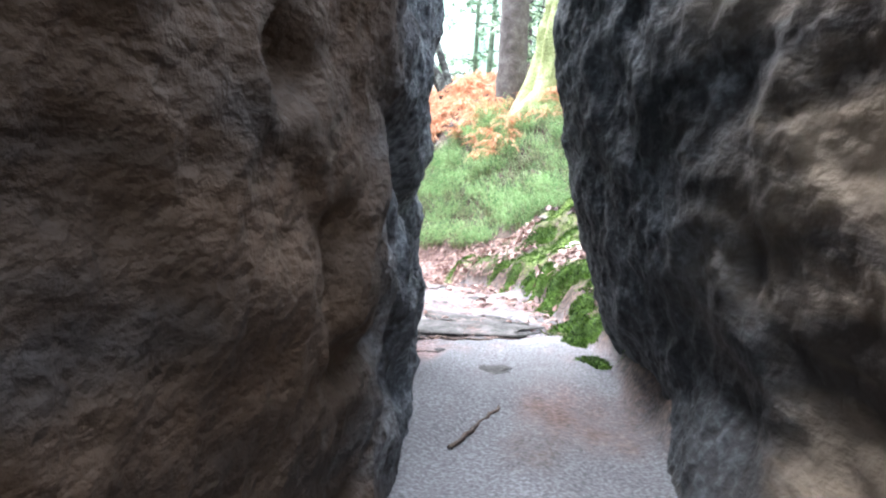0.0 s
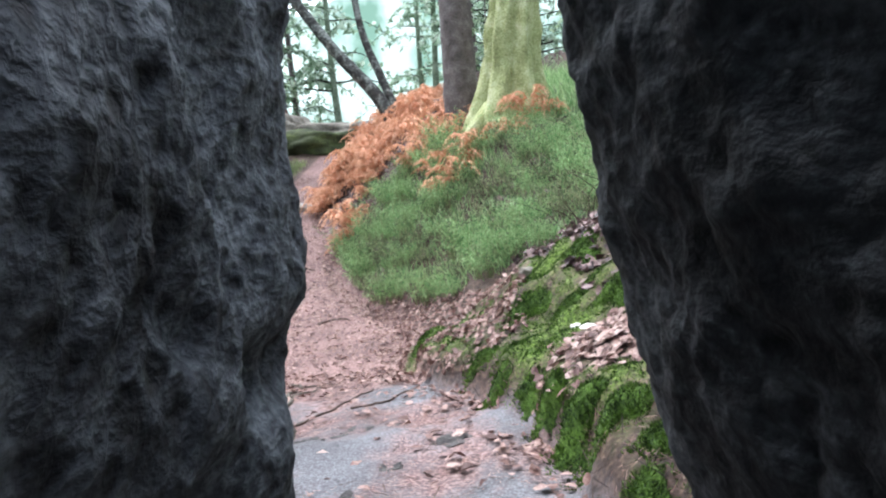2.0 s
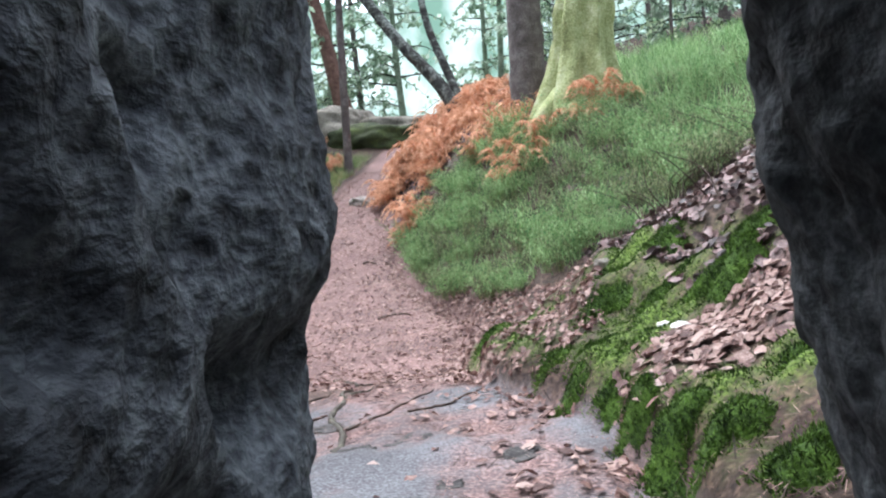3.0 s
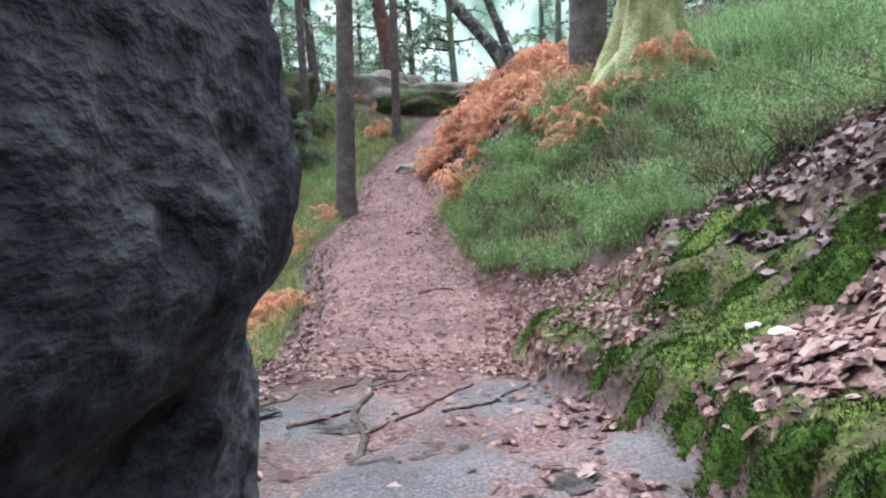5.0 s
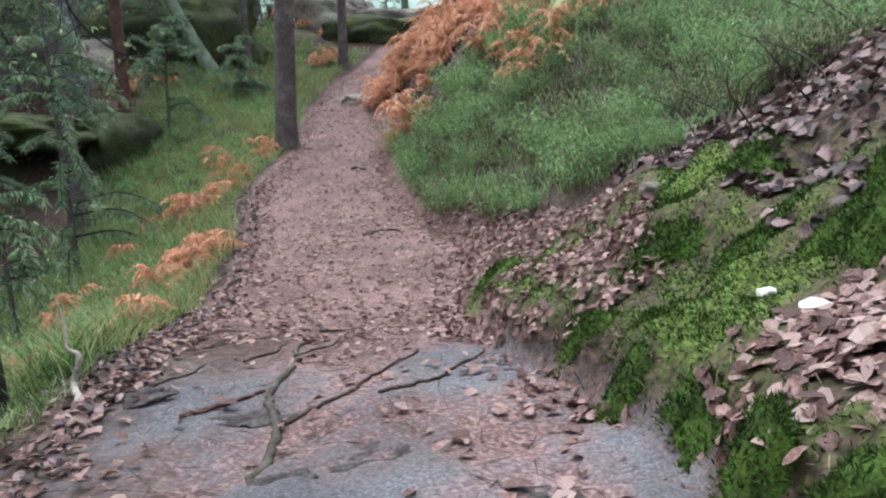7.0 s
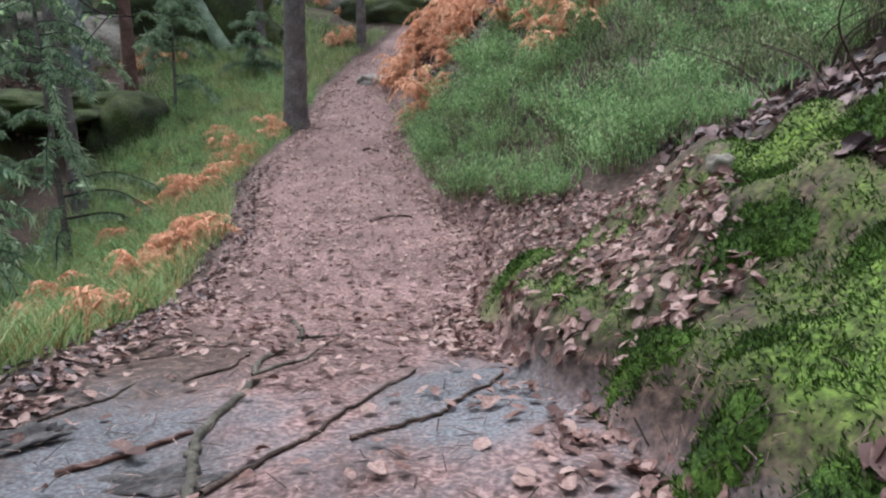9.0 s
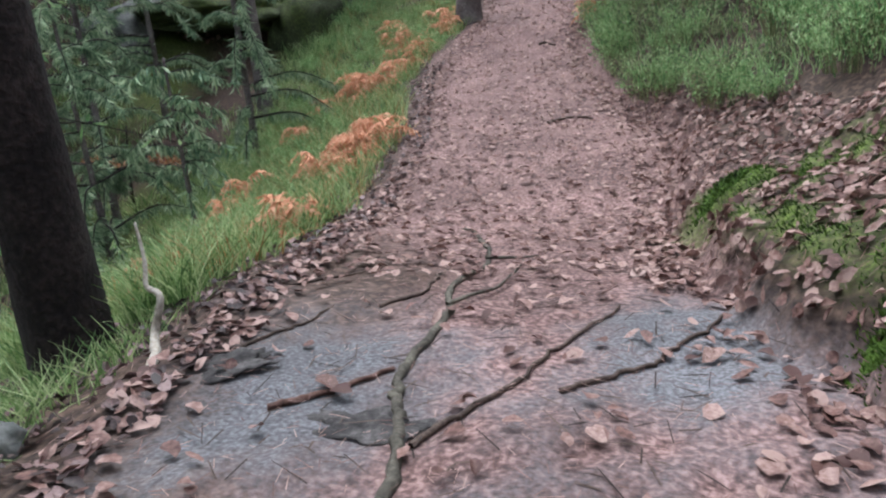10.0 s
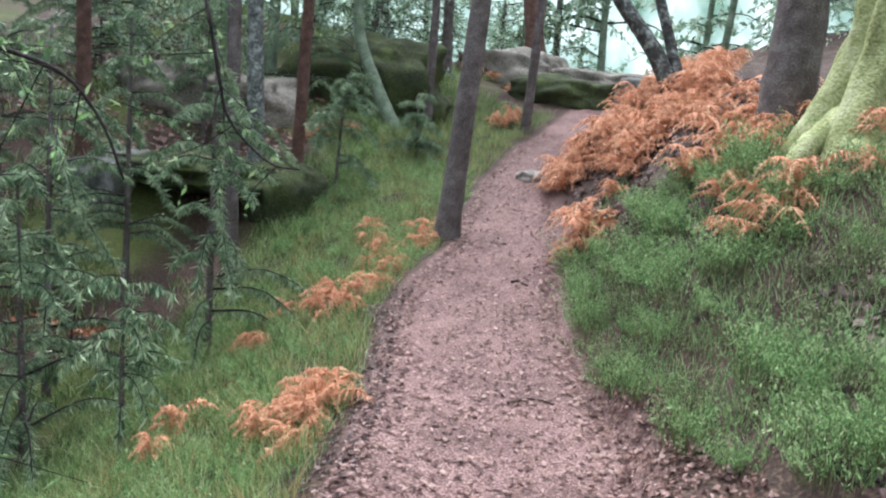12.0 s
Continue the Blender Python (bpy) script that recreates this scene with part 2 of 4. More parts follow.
    return u * u * (3 - 2 * u)


def land(x, y):
    """Height of the ground, and how far it is past the right and the left edge of the path."""
    x, y = np.asarray(x, float), np.asarray(y, float)
    xl, xr, z = np.interp(y, EDGE_Y, EDGE_L), np.interp(y, EDGE_Y, EDGE_R), np.interp(y, PATH_Y, PATH_Z)
    jag = 0.06 * wave(x, y, 5.0) + 0.05 * wave(x, y, 11.0, 2.0)
    r, l = x - xr + jag, xl - x + jag
    rn = np.interp(r, (0, 0.05, 0.13, 0.3, 0.6, 1.2, 2.5, 6, 20, 60), (0, 0.12, 0.24, 0.35, 0.47, 0.93, 1.75, 3.3, 7, 16))
    rf = np.interp(r, (0, 0.3, 1.0, 1.8, 2.6, 6, 20, 60), (0, 0.3, 1.2, 2.1, 2.6, 3.3, 6, 14))
    f = ramp01(y, 10, 15)
    right = (rn * (1 - f) + rf * f) * (1 - 0.9 * ramp01(y, 33, 60))
    ln = np.interp(l, (0, 0.3, 0.9, 2, 4, 6.5, 9, 14, 30, 70), (0, -0.08, -0.38, -0.82, -1.85, -2.2, -1.2, 1.2, 5, 14))
    lf = np.interp(l, (0, 0.4, 1.5, 3.5, 6, 12, 30, 70), (0, 0.03, 0.1, 0.5, 0.9, 2.2, 5, 14))
    f = ramp01(y, 15, 25)
    left = (ln * (1 - f) + lf * f) * (1 - 0.8 * ramp01(y, 33, 60))
    z = z + np.where(r > 0, right, 0) + np.where(l > 0, left, 0)
    off = np.clip(np.maximum(r, l), 0, 1)
    z = z + 0.018 * wave(x, y, 6.0) + 0.008 * wave(x, y, 19.0, 1.0) + off * (0.07 * wave(x, y, 3.1, 3.0) + 0.05 * wave(x, y, 8.0, 5.0))
    return z, r, l


def height(x, y):
    return float(land(x, y)[0])


def moss_amount(x, y):
    z, r, l = land(x, y)
    band = ramp01(r + 0.05 * wave(x, y, 7.0, 2.0), 0.08, 0.2) * (1 - ramp01(r, 1.1, 1.5)) * ramp01(y, 2.4, 2.8) * (1 - ramp01(y, 8.6, 9.6))
    pile = np.exp(-(((x - 1.38) / 0.56) ** 2 + ((y - 6.12) / 0.42) ** 2) ** 2)
    tuft = np.exp(-(((x - 0.21) / 0.22) ** 2 + ((y - 9.06) / 0.25) ** 2))
    patch = 0.52 + 0.75 * wave(x, y, 3.4, 1.0) + 0.4 * wave(x, y, 13, 2.0) + 0.4 * wave(x, y, 31, 3.0)
    gap = np.exp(-(((x - 0.75) / 0.3) ** 2 + ((y - 8.0) / 0.45) ** 2))
    far = 0.55 * ramp01(l, 2.0, 4.0) * ramp01(wave(x, y, 0.9, 7.0), -0.2, 0.4)
    return np.clip(np.clip(band * patch, 0, 1) * (1 - pile) * (1 - gap) + tuft + far, 0, 1)


def slab_amount(x, y):
    z, r, l = land(x, y)
    m = ramp01(y, 1.0, 1.6) * (1 - ramp01(y + 0.5 * wave(x, y, 2.5, 4.0), 7.2, 8.2)) * (1 - ramp01(r, -0.06, 0.08)) * (1 - ramp01(l, -0.5, 0.1))
    return np.clip(m * (0.56 + 0.5 * ramp01(-y, -6.0, -4.5) + 0.8 * wave(x, y, 3.3, 2.0) + 0.3 * wave(x, y, 9, 6.0) + 0.3 * wave(x, y, 23, 1.0)), 0, 1)


# ---- mesh builders ----
def mesh_object(name, verts, faces, material, parent=None, label="", smooth=False):
    """verts (N, 3), faces (M, k) of one length, as one object."""
    verts, faces = np.asarray(verts, np.float32), np.asarray(faces, np.int32)
    me = bpy.data.meshes.new(name)
    k = faces.shape[1]
    me.vertices.add(len(verts))
    me.vertices.foreach_set("co", verts.ravel())
    me.loops.add(faces.size)
    me.loops.foreach_set("vertex_index", faces.ravel())
    me.polygons.add(len(faces))
    me.polygons.foreach_set("loop_start", np.arange(0, faces.size, k, dtype=np.int32))
    if smooth:
        me.polygons.foreach_set("use_smooth", np.ones(len(faces), bool))
    me.update(calc_edges=True)
    me.materials.append(material)
    ob = new(name, me)
    ob.parent = parent
    if label:
        ob["label"] = label
    return ob


def joined(parts):
    vs, fs, n = [], [], 0
    for v, f in parts:
        vs.append(np.asarray(v, float))
        fs.append(np.asarray(f) + n)
        n += len(v)
    return np.concatenate(vs), np.concatenate(fs)


def tube(points, radii, sides=8, lumps=0.0, rng=None):
    """A tapered, bent tube round the points, as quads; its last ring closes to a tip."""
    p = np.asarray(points, float)
    radii = np.asarray(radii, float)
    d = np.gradient(p, axis=0)
    d /= np.linalg.norm(d, axis=1)[:, None] + 1e-9
    ref = np.where(np.abs(d[:, 2:3]) > 0.9, np.array([[1.0, 0, 0]]), np.array([[0, 0, 1.0]]))
    if np.abs(d[:, 2]).mean() > 0.5:
        ref = np.tile(np.array([[1.0, 0.1, 0]]), (len(p), 1))
    u = np.cross(d, ref)
    u /= np.linalg.norm(u, axis=1)[:, None] + 1e-9
    w = np.cross(d, u)
    a = np.arange(sides) * 2 * np.pi / sides
    rr = radii[:, None] * np.ones(sides)
    if lumps and rng is not None:
        rr = rr * (1 + lumps * (rng.random((len(p), sides)) - 0.5))
    v = p[:, None] + rr[..., None] * (np.cos(a)[None, :, None] * u[:, None] + np.sin(a)[None, :, None] * w[:, None])
    i, j = np.meshgrid(np.arange(len(p) - 1), np.arange(sides), indexing="ij")
    j2 = (j + 1) % sides
    f = np.stack([i * sides + j, i * sides + j2, (i + 1) * sides + j2, (i + 1) * sides + j], -1).reshape(-1, 4)
    verts = v.reshape(-1, 3)
    tip = np.array([p[-1]])
    end = (len(p) - 1) * sides
    cap = [[end + q, end + q + 1, end + (q + 2) % sides, len(verts)] for q in range(0, sides - 1, 2)]
    return np.concatenate([verts, tip]), np.concatenate([f, np.array(cap, int)])


def bend(points, n=12):
    """A smooth line through a few points (Catmull-Rom)."""
    p = np.asarray(points, float)
    q = np.concatenate([[2 * p[0] - p[1]], p, [2 * p[-1] - p[-2]]])
    out = []
    for i in range(len(p) - 1):
        a, b, c, d = q[i:i + 4]
        for t in np.linspace(0, 1, n, endpoint=False):
            out.append(0.5 * (2 * b + (c - a) * t + (2 * a - 5 * b + 4 * c - d) * t * t + (3 * b - a - 3 * c + d) * t ** 3))
    out.append(p[-1])
    return np.array(out)


def turns(rng, n, up=None, tilt=0.5):
    """Random frames (n, 3, 3), whose third axis lies near up."""
    a = rng.random(n) * 2 * np.pi
    z = (np.array([0, 0, 1.0]) if up is None else up) + tilt * rng.normal(size=(n, 3))
    z /= np.linalg.norm(z, axis=1)[:, None]
    x = np.stack([np.cos(a), np.sin(a), np.zeros(n)], 1)
    x -= (x * z).sum(1)[:, None] * z
    x /= np.linalg.norm(x, axis=1)[:, None] + 1e-9
    return np.stack([x, np.cross(z, x), z], 2)


def bake(tv, tf, places, frames, sizes):
    """The template at every place, joined."""
    tv, tf = np.asarray(tv, float), np.asarray(tf)
    s = np.asarray(sizes)
    s = s[:, None, None] if s.ndim == 1 else s[:, None, :]
    v = np.einsum("nij,nkj->nki", frames, tv[None] * s) + places[:, None]
    f = tf[None] + (np.arange(len(places)) * len(tv))[:, None, None]
    return v.reshape(-1, 3), f.reshape(-1, tf.shape[1])


def ground_normal(x, y, e=0.04):
    n = np.stack([-(land(x + e, y)[0] - land(x - e, y)[0]) / (2 * e), -(land(x, y + e)[0] - land(x, y - e)[0]) / (2 * e), np.ones_like(x)], 1)
    return n / np.linalg.norm(n, axis=1)[:, None]


# a curled leaf one unit long, and a plain small leaf
LEAF_V = [(-0.5, 0.03, 0.03), (-0.36, 0.27, 0.1), (0.05, 0.34, 0.16), (0.36, 0.24, 0.04), (0.5, -0.06, -0.08), (0.27, -0.2, 0.12), (-0.05, -0.36, 0.2), (-0.28, -0.2, 0.05), (-0.2, 0, 0), (0.2, 0, 0.0)]
LEAF_F = [(0, 8, 1), (1, 8, 2), (8, 9, 2), (2, 9, 3), (9, 4, 3), (0, 7, 8), (7, 6, 8), (6, 9, 8), (6, 5, 9), (5, 4, 9)]
BIT_V = [(-0.5, 0, 0), (0, 0.3, 0.08), (0.5, 0, 0), (0, -0.3, 0.08)]
BIT_F = [(0, 2, 1), (0, 3, 2)]

# ---- ground ----
def steps(parts):
    out = [np.arange(a, b, s) for a, b, s in parts]
    return np.concatenate(out)


def ground():
    gx = steps([(-700, -100, 60), (-100, -20, 4), (-20, -6, 0.5), (-6, -3, 0.12), (-3, 2.4, 0.045), (2.4, 6, 0.15), (6, 20, 0.7), (20, 100, 4), (100, 720, 60)])
    gy = steps([(-300, -30, 30), (-30, 0, 2), (0, 4, 0.15), (4, 10, 0.045), (10, 18, 0.09), (18, 32, 0.2), (32, 60, 1), (60, 120, 5), (120, 760, 60)])
    x, y = np.meshgrid(gx, gy)
    z = land(x, y)[0]
    mo, sl = moss_amount(x, y), slab_amount(x, y)
    z = z + 0.03 * mo * (1 + wave(x, y, 17, 1.0)) * (y < 12)
    # broken layers in the slab
    z = z + 0.03 * sl * ramp01(np.sin(2.3 * y - 1.4 * x + 0.8 * wave(x, y, 2.0)), -0.1, 0.05)
    i, j = np.meshgrid(np.arange(len(gy) - 1), np.arange(len(gx) - 1), indexing="ij")
    w = len(gx)
    f = np.stack([i * w + j, i * w + j + 1, (i + 1) * w + j + 1, (i + 1) * w + j], -1).reshape(-1, 4)
    ob = mesh_object("ground", np.stack([x, y, z], -1).reshape(-1, 3), f, GROUND, smooth=True)
    zz, r, l = land(x, y)
    path = (1 - ramp01(r, -0.06, 0.06 + 0.4 * ramp01(y, 7.6, 9.0))) * (1 - ramp01(l, -0.1, 0.15)) * ramp01(y, 2, 4) * (1 - ramp01(y, 40, 60))
    path = path * (1 - 0.95 * ramp01(l + 0.25 * wave(x, y, 3.0, 1.0), -0.95, -0.35) * (1 - ramp01(y, 8.2, 9.6)))
    for name, val in (("path", path), ("slab", sl), ("moss", mo)):
        ob.data.attributes.new(name, "FLOAT", "POINT").data.foreach_set("value", val.ravel().astype(np.float32))
    return tagged(ob, "forest floor with trodden reddish leaf-strewn path and mossy banks", "ground", kind="structure")


ground()


def glowing_haze_ring():
    """The pale distance all round: a far ring that glows in mottled green, painted haze."""
    m = bpy.data.materials.new("haze_glow")
    m.use_nodes = True
    n, k = m.node_tree.nodes, m.node_tree.links
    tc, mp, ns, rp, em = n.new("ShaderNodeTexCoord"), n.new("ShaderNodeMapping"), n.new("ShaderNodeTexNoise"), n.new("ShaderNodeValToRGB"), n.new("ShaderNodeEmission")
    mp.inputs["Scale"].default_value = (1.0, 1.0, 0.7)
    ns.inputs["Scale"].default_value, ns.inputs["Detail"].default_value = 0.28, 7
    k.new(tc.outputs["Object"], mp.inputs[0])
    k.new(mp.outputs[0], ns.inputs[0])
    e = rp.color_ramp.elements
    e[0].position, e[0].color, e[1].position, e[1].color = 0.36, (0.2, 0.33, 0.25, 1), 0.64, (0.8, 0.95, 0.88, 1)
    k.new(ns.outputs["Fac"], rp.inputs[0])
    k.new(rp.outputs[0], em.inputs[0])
    # glow added in place of mist; it also lights the leaves from behind
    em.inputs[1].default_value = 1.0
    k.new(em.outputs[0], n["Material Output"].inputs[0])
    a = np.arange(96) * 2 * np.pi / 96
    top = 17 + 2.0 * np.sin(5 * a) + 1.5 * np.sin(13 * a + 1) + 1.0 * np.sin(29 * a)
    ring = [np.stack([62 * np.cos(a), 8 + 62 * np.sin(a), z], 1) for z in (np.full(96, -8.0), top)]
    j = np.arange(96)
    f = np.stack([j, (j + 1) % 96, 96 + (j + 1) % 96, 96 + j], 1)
    return tagged(mesh_object("backdrop", np.concatenate(ring), f, m), "self-lit pale green ring standing for misty woodland far behind the trees", "backdrop", kind="structure")


glowing_haze_ring()


# ---- the two rocks of the cleft ----
def cliff(name, outline, top, lean, seed, label, pits, material):
    """A sandstone block: a rounded plan drawn upwards, with swells, ledges and weathered pits."""
    p = np.asarray(outline, float)
    for _ in range(2):
        q = np.roll(p, -1, 0)
        p = np.stack([0.75 * p + 0.25 * q, 0.25 * p + 0.75 * q], 1).reshape(-1, 2)
    q = np.concatenate([p, p[:1]])
    s = np.concatenate([[0], np.cumsum(np.linalg.norm(np.diff(q, axis=0), axis=1))])
    mid = np.array([0.5 * (q[:-1, 0] + q[1:, 0]), 0.5 * (q[:-1, 1] + q[1:, 1])])
    weight = np.where((np.abs(mid[0]) < 1.2) & (mid[1] > -0.8), 1.0, 0.18)
    s = np.concatenate([[0], np.cumsum(np.linalg.norm(np.diff(q, axis=0), axis=1) * weight)])
    n = int(s[-1] / 0.022)
    u = np.arange(n) * s[-1] / n
    px, py = np.interp(u, s, q[:, 0]), np.interp(u, s, q[:, 1])
    tx, ty = np.roll(px, -1) - np.roll(px, 1), np.roll(py, -1) - np.roll(py, 1)
    ln = np.hypot(tx, ty)
    nx, ny = ty / ln, -tx / ln
    zs = np.concatenate([np.arange(-1.4, -0.1, 0.15), np.arange(-0.1, 2.5, 0.022), np.arange(2.5, top, 0.12)])
    verts = np.zeros((len(zs) + 1, n, 3))
    cx, cy = p.mean(0)
    for a, z in enumerate(zs):
        shrink = 1 - 0.5 * max(0, (z - top + 1.0)) ** 2
        for b in range(n):
            v = Vector((px[b], py[b], z))
            d = 0.035 * noise.noise(v * 1.3 + Vector((seed, 0, 0))) + 0.04 * noise.noise(v * 3.7 + Vector((0, seed, 0)))
            d += 0.018 * noise.noise(v * 9) + 0.011 * noise.noise(v * 22) + 0.007 * noise.noise(v * 50)
            # horizontal weathering lines, and hollows
            c = noise.noise(Vector((px[b] * 1.1 + seed, py[b] * 1.3, z * 3.0 + py[b] * 0.9)))
            d -= pits * max(0.0, c - 0.12) * 0.55 * min(1.0, max(0.15, (3.9 - py[b]) / 0.7)) * min(1.0, max(0.12, py[b] - 1.6))
            if pits > 0.3 and py[b] > 3.6:
                # undercut foot below a jutting brow at the mouth of the cleft
                d -= (0.035 * min(1.0, max(0.0, (1.17 - z) / 0.09)) - 0.012 * math.exp(-((z - 1.24) / 0.1) ** 2)) * min(1.0, (py[b] - 3.6) / 0.35)
            c = noise.noise(Vector((px[b] * 4 + seed, py[b] * 4, z * 5.0)))
            d -= pits * max(0.0, c - 0.3) * 0.3
            sx = (px[b] - cx) * shrink + cx + lean * (min(z, 1.6) - 1.2) * min(max((py[b] - 0.8) / 3.0, 0.15), 1.0) + 1.6 * lean * min(0.0, z - 0.5) * min(1.0, max(-1.3, (py[b] - 2.6) / 0.45))
            verts[a, b] = (sx + nx[b] * d, (py[b] - cy) * shrink + cy + ny[b] * d, z)
    verts[-1] = (cx, cy, top + 0.1)
    verts[-1] += (verts[-2] - verts[-1]) * 0.02
    i, j = np.meshgrid(np.arange(len(zs)), np.arange(n), indexing="ij")
    j2 = (j + 1) % n
    f = np.stack([i * n + j, i * n + j2, (i + 1) * n + j2, (i + 1) * n + j], -1).reshape(-1, 4)
    ob = mesh_object(name, verts.reshape(-1, 3), f, material, smooth=True)
    return tagged(ob, label, "rock", kind="structure")


LEFT_PLAN = [(-1.5, -3.5), (-0.9, -1.2), (-0.42, 0.3), (-0.18, 1.4), (-0.11, 2.0), (-0.11, 3.0), (-0.105, 3.7), (-0.1, 4.2), (-0.33, 4.52), (-1.6, 4.7), (-4, 4.3), (-5.5, 1), (-5, -4), (-1.2, -4.4)]
RIGHT_PLAN = [(2.0, -3.5), (1.5, -1.0), (0.95, 0.4), (0.82, 1.6), (0.71, 2.6), (0.62, 3.3), (0.58, 3.85), (0.85, 4.15), (2.2, 4.3), (5, 4.0), (6.5, 0), (5, -4), (1.5, -4.4)]
cliff("rock_wall_west", LEFT_PLAN, 4.6, 0.0, 3.0, "dark blue-grey pitted sandstone wall of a narrow cleft", 0.55, ROCK_WEST)
cliff("rock_wall_east", RIGHT_PLAN[::-1], 3.0, -0.24, 11.0, "smooth overhanging sandstone wall of a narrow cleft, darkened for shade", 0.12, ROCK_EAST)


# ---- boulders ----
def boulder(x, y, z, size, seed, material, label, name="boulder", rz=0.0, rough=0.25, div=5):
    """A rounded block with flattened sides and a broken surface, its base sunk in the ground."""
    bm = bmesh.new()
    bmesh.ops.create_icosphere(bm, subdivisions=div, radius=1.0)
    off = Vector((seed * 3.1, seed * 1.7, seed))
    for v in bm.verts:
        p = v.co.copy()
        m = max(abs(p.x), abs(p.y), abs(p.z))
        p = p.lerp(p / m, 0.45)
        d = 1 + rough * noise.noise(p * 1.4 + off) + 0.4 * rough * noise.noise(p * 3.6 + off) + 0.15 * rough * noise.noise(p * 9 + off)
        d -= 0.25 * rough * max(0, noise.noise(Vector((p.x, p.y, p.z * 4)) * 1.2 + off))
        v.co = Vector((p.x * d * size[0], p.y * d * size[1], p.z * d * size[2]))
    for f in bm.faces:
        f.smooth = True
    me = bpy.data.meshes.new(name)
    bm.to_mesh(me)
    bm.free()
    me.materials.append(material)
    ob = new(name, me)
    ob.matrix_world = pose(x, y, z, 0, 0, rz)
    return tagged(ob, label, "boulder")


MOSSY = mat("mossy_stone", (0.018, 0.022, 0.012), (0.045, 0.055, 0.024), (0.1, 0.13, 0.04), 1.6, 22, 0.95, 1.0, 0.06)
LAYERED = mat("layered_stone", (0.07, 0.06, 0.05), (0.2, 0.18, 0.15), (0.36, 0.33, 0.28), 1.5, 18, 0.9, 0.8, 0.05)
boulder(-0.95, 31.6, 3.15, (0.75, 0.7, 0.6), 1, STONE, "grey boulder at the bend of the path")
boulder(-3.5, 32.2, 2.75, (2.0, 1.2, 0.85), 2, MOSSY, "low wide boulder covered in dark green moss")
boulder(-2.4, 34.6, 3.3, (2.2, 1.5, 0.75), 3, LAYERED, "flat pale sandstone boulder behind the mossy one")
boulder(-6.0, 34.5, 3.3, (2.2, 1.6, 1.3), 4, LAYERED, "brown sandstone boulder among dead bracken")
boulder(-9.9, 20.6, 0.35, (2.0, 1.4, 0.42), 5, MOSSY, "mossy roof slab over a dark hollow", rough=0.35)
boulder(-11.9, 20.2, -0.8, (0.9, 1.4, 1.4), 6, STONE, "dark grey boulder beside a hollow")
boulder(-7.7, 20.8, -0.7, (0.8, 1.3, 1.3), 7, MOSSY, "mossy boulder beside a hollow")
boulder(-12.6, 24.0, 1.6, (3.0, 1.8, 1.2), 8, LAYERED, "pale leaf-strewn boulder on the far slope")
boulder(-9.8, 22.5, -0.8, (2.6, 0.8, 1.6), 16, MOSSY, "dark back rock of a hollow under a slab")
boulder(-8.9, 27.5, 2.3, (2.6, 1.6, 1.8), 9, MOSSY, "dark mossy rock mound under spruces")
stone = boulder(-2.95, 23.5, height(-2.95, 23.5) + 0.07, (0.34, 0.2, 0.17), 12, PALE_STONE, "small angular pale stone lying on the path", "stone", 25, 0.4, 4)
boulder(-1.72, 6.5, height(-1.72, 6.5) + 0.03, (0.065, 0.05, 0.05), 13, STONE, "pale pebble among dead leaves", "pebble", 10, 0.3, 3)
boulder(1.16, 6.75, height(1.16, 6.75) + 0.02, (0.035, 0.03, 0.03), 14, PALE_LEAF, "small pale pebble on moss", "pebble", 10, 0.3, 3)
boulder(1.15, 8.5, height(1.15, 8.5) + 0.0, (0.07, 0.06, 0.05), 15, LAYERED, "pinkish stone in the bank", "stone", 40, 0.3, 3)
EARTH = mat("dark_earth", (0.015, 0.014, 0.014), (0.05, 0.046, 0.044), (0.12, 0.11, 0.105), 8, 50, 0.9, 1.0, 0.02)
rng = np.random.default_rng(4)
for x, y, s, a in ((-0.16, 6.3, 0.2, 30), (-0.5, 6.05, 0.13, 60), (-0.05, 5.6, 0.12, 20), (-1.28, 6.95, 0.12, 50), (-0.75, 6.72, 0.14, 10), (-0.2, 5.2, 0.13, 75), (0.25, 5.9, 0.14, 40), (0.1, 4.5, 0.42, 5), (0.3, 3.9, 0.3, 20), (0.15, 4.95, 0.3, -15), (0.0, 3.4, 0.35, 12)):
    boulder(x, y, height(x, y) - 0.004, (s, s * 0.5, 0.02), 30 + x, EARTH, "thin broken rock layer rising from the slab", "rock_flake", a, 0.9, 4)


# ---- trees ----
def ground_points(points, lift):
    return [(x, y, height(x, y) + lift) for x, y in points]


def trunk_mesh(line, r0, r1, flare, rng, sides=14):
    p = bend(line, 14)
    t = np.linspace(0, 1, len(p))
    s = np.concatenate([[0], np.cumsum(np.linalg.norm(np.diff(p, axis=0), axis=1))])
    r = r0 + (r1 - r0) * t + r0 * flare * np.exp(-s / (r0 * 2.2))
    return tube(p, r, sides, 0.09, rng)


def sprays(rng, line, n, length, droop, width):
    """Hanging sprays of needles along a branch."""
    k = rng.random(n) ** 0.7 * (len(line) - 1)
    i = k.astype(int)
    base = line[i] + (line[np.minimum(i + 1, len(line) - 1)] - line[i]) * (k - i)[:, None]
    d = rng.normal(size=(n, 3)) * 0.6
    d[:, 2] -= droop
    d /= np.linalg.norm(d, axis=1)[:, None]
    ln = length * (0.5 + rng.random(n))
    side = np.cross(d, rng.normal(size=(n, 3)))
    side /= np.linalg.norm(side, axis=1)[:, None] + 1e-9
    fr = np.stack([d, side, np.cross(d, side)], 2)
    places = base + d * (ln / 2)[:, None]
    sizes = np.stack([ln, width * (0.6 + rng.random(n)), ln], 1)
    return bake(BIT_V, BIT_F, places, fr, sizes)


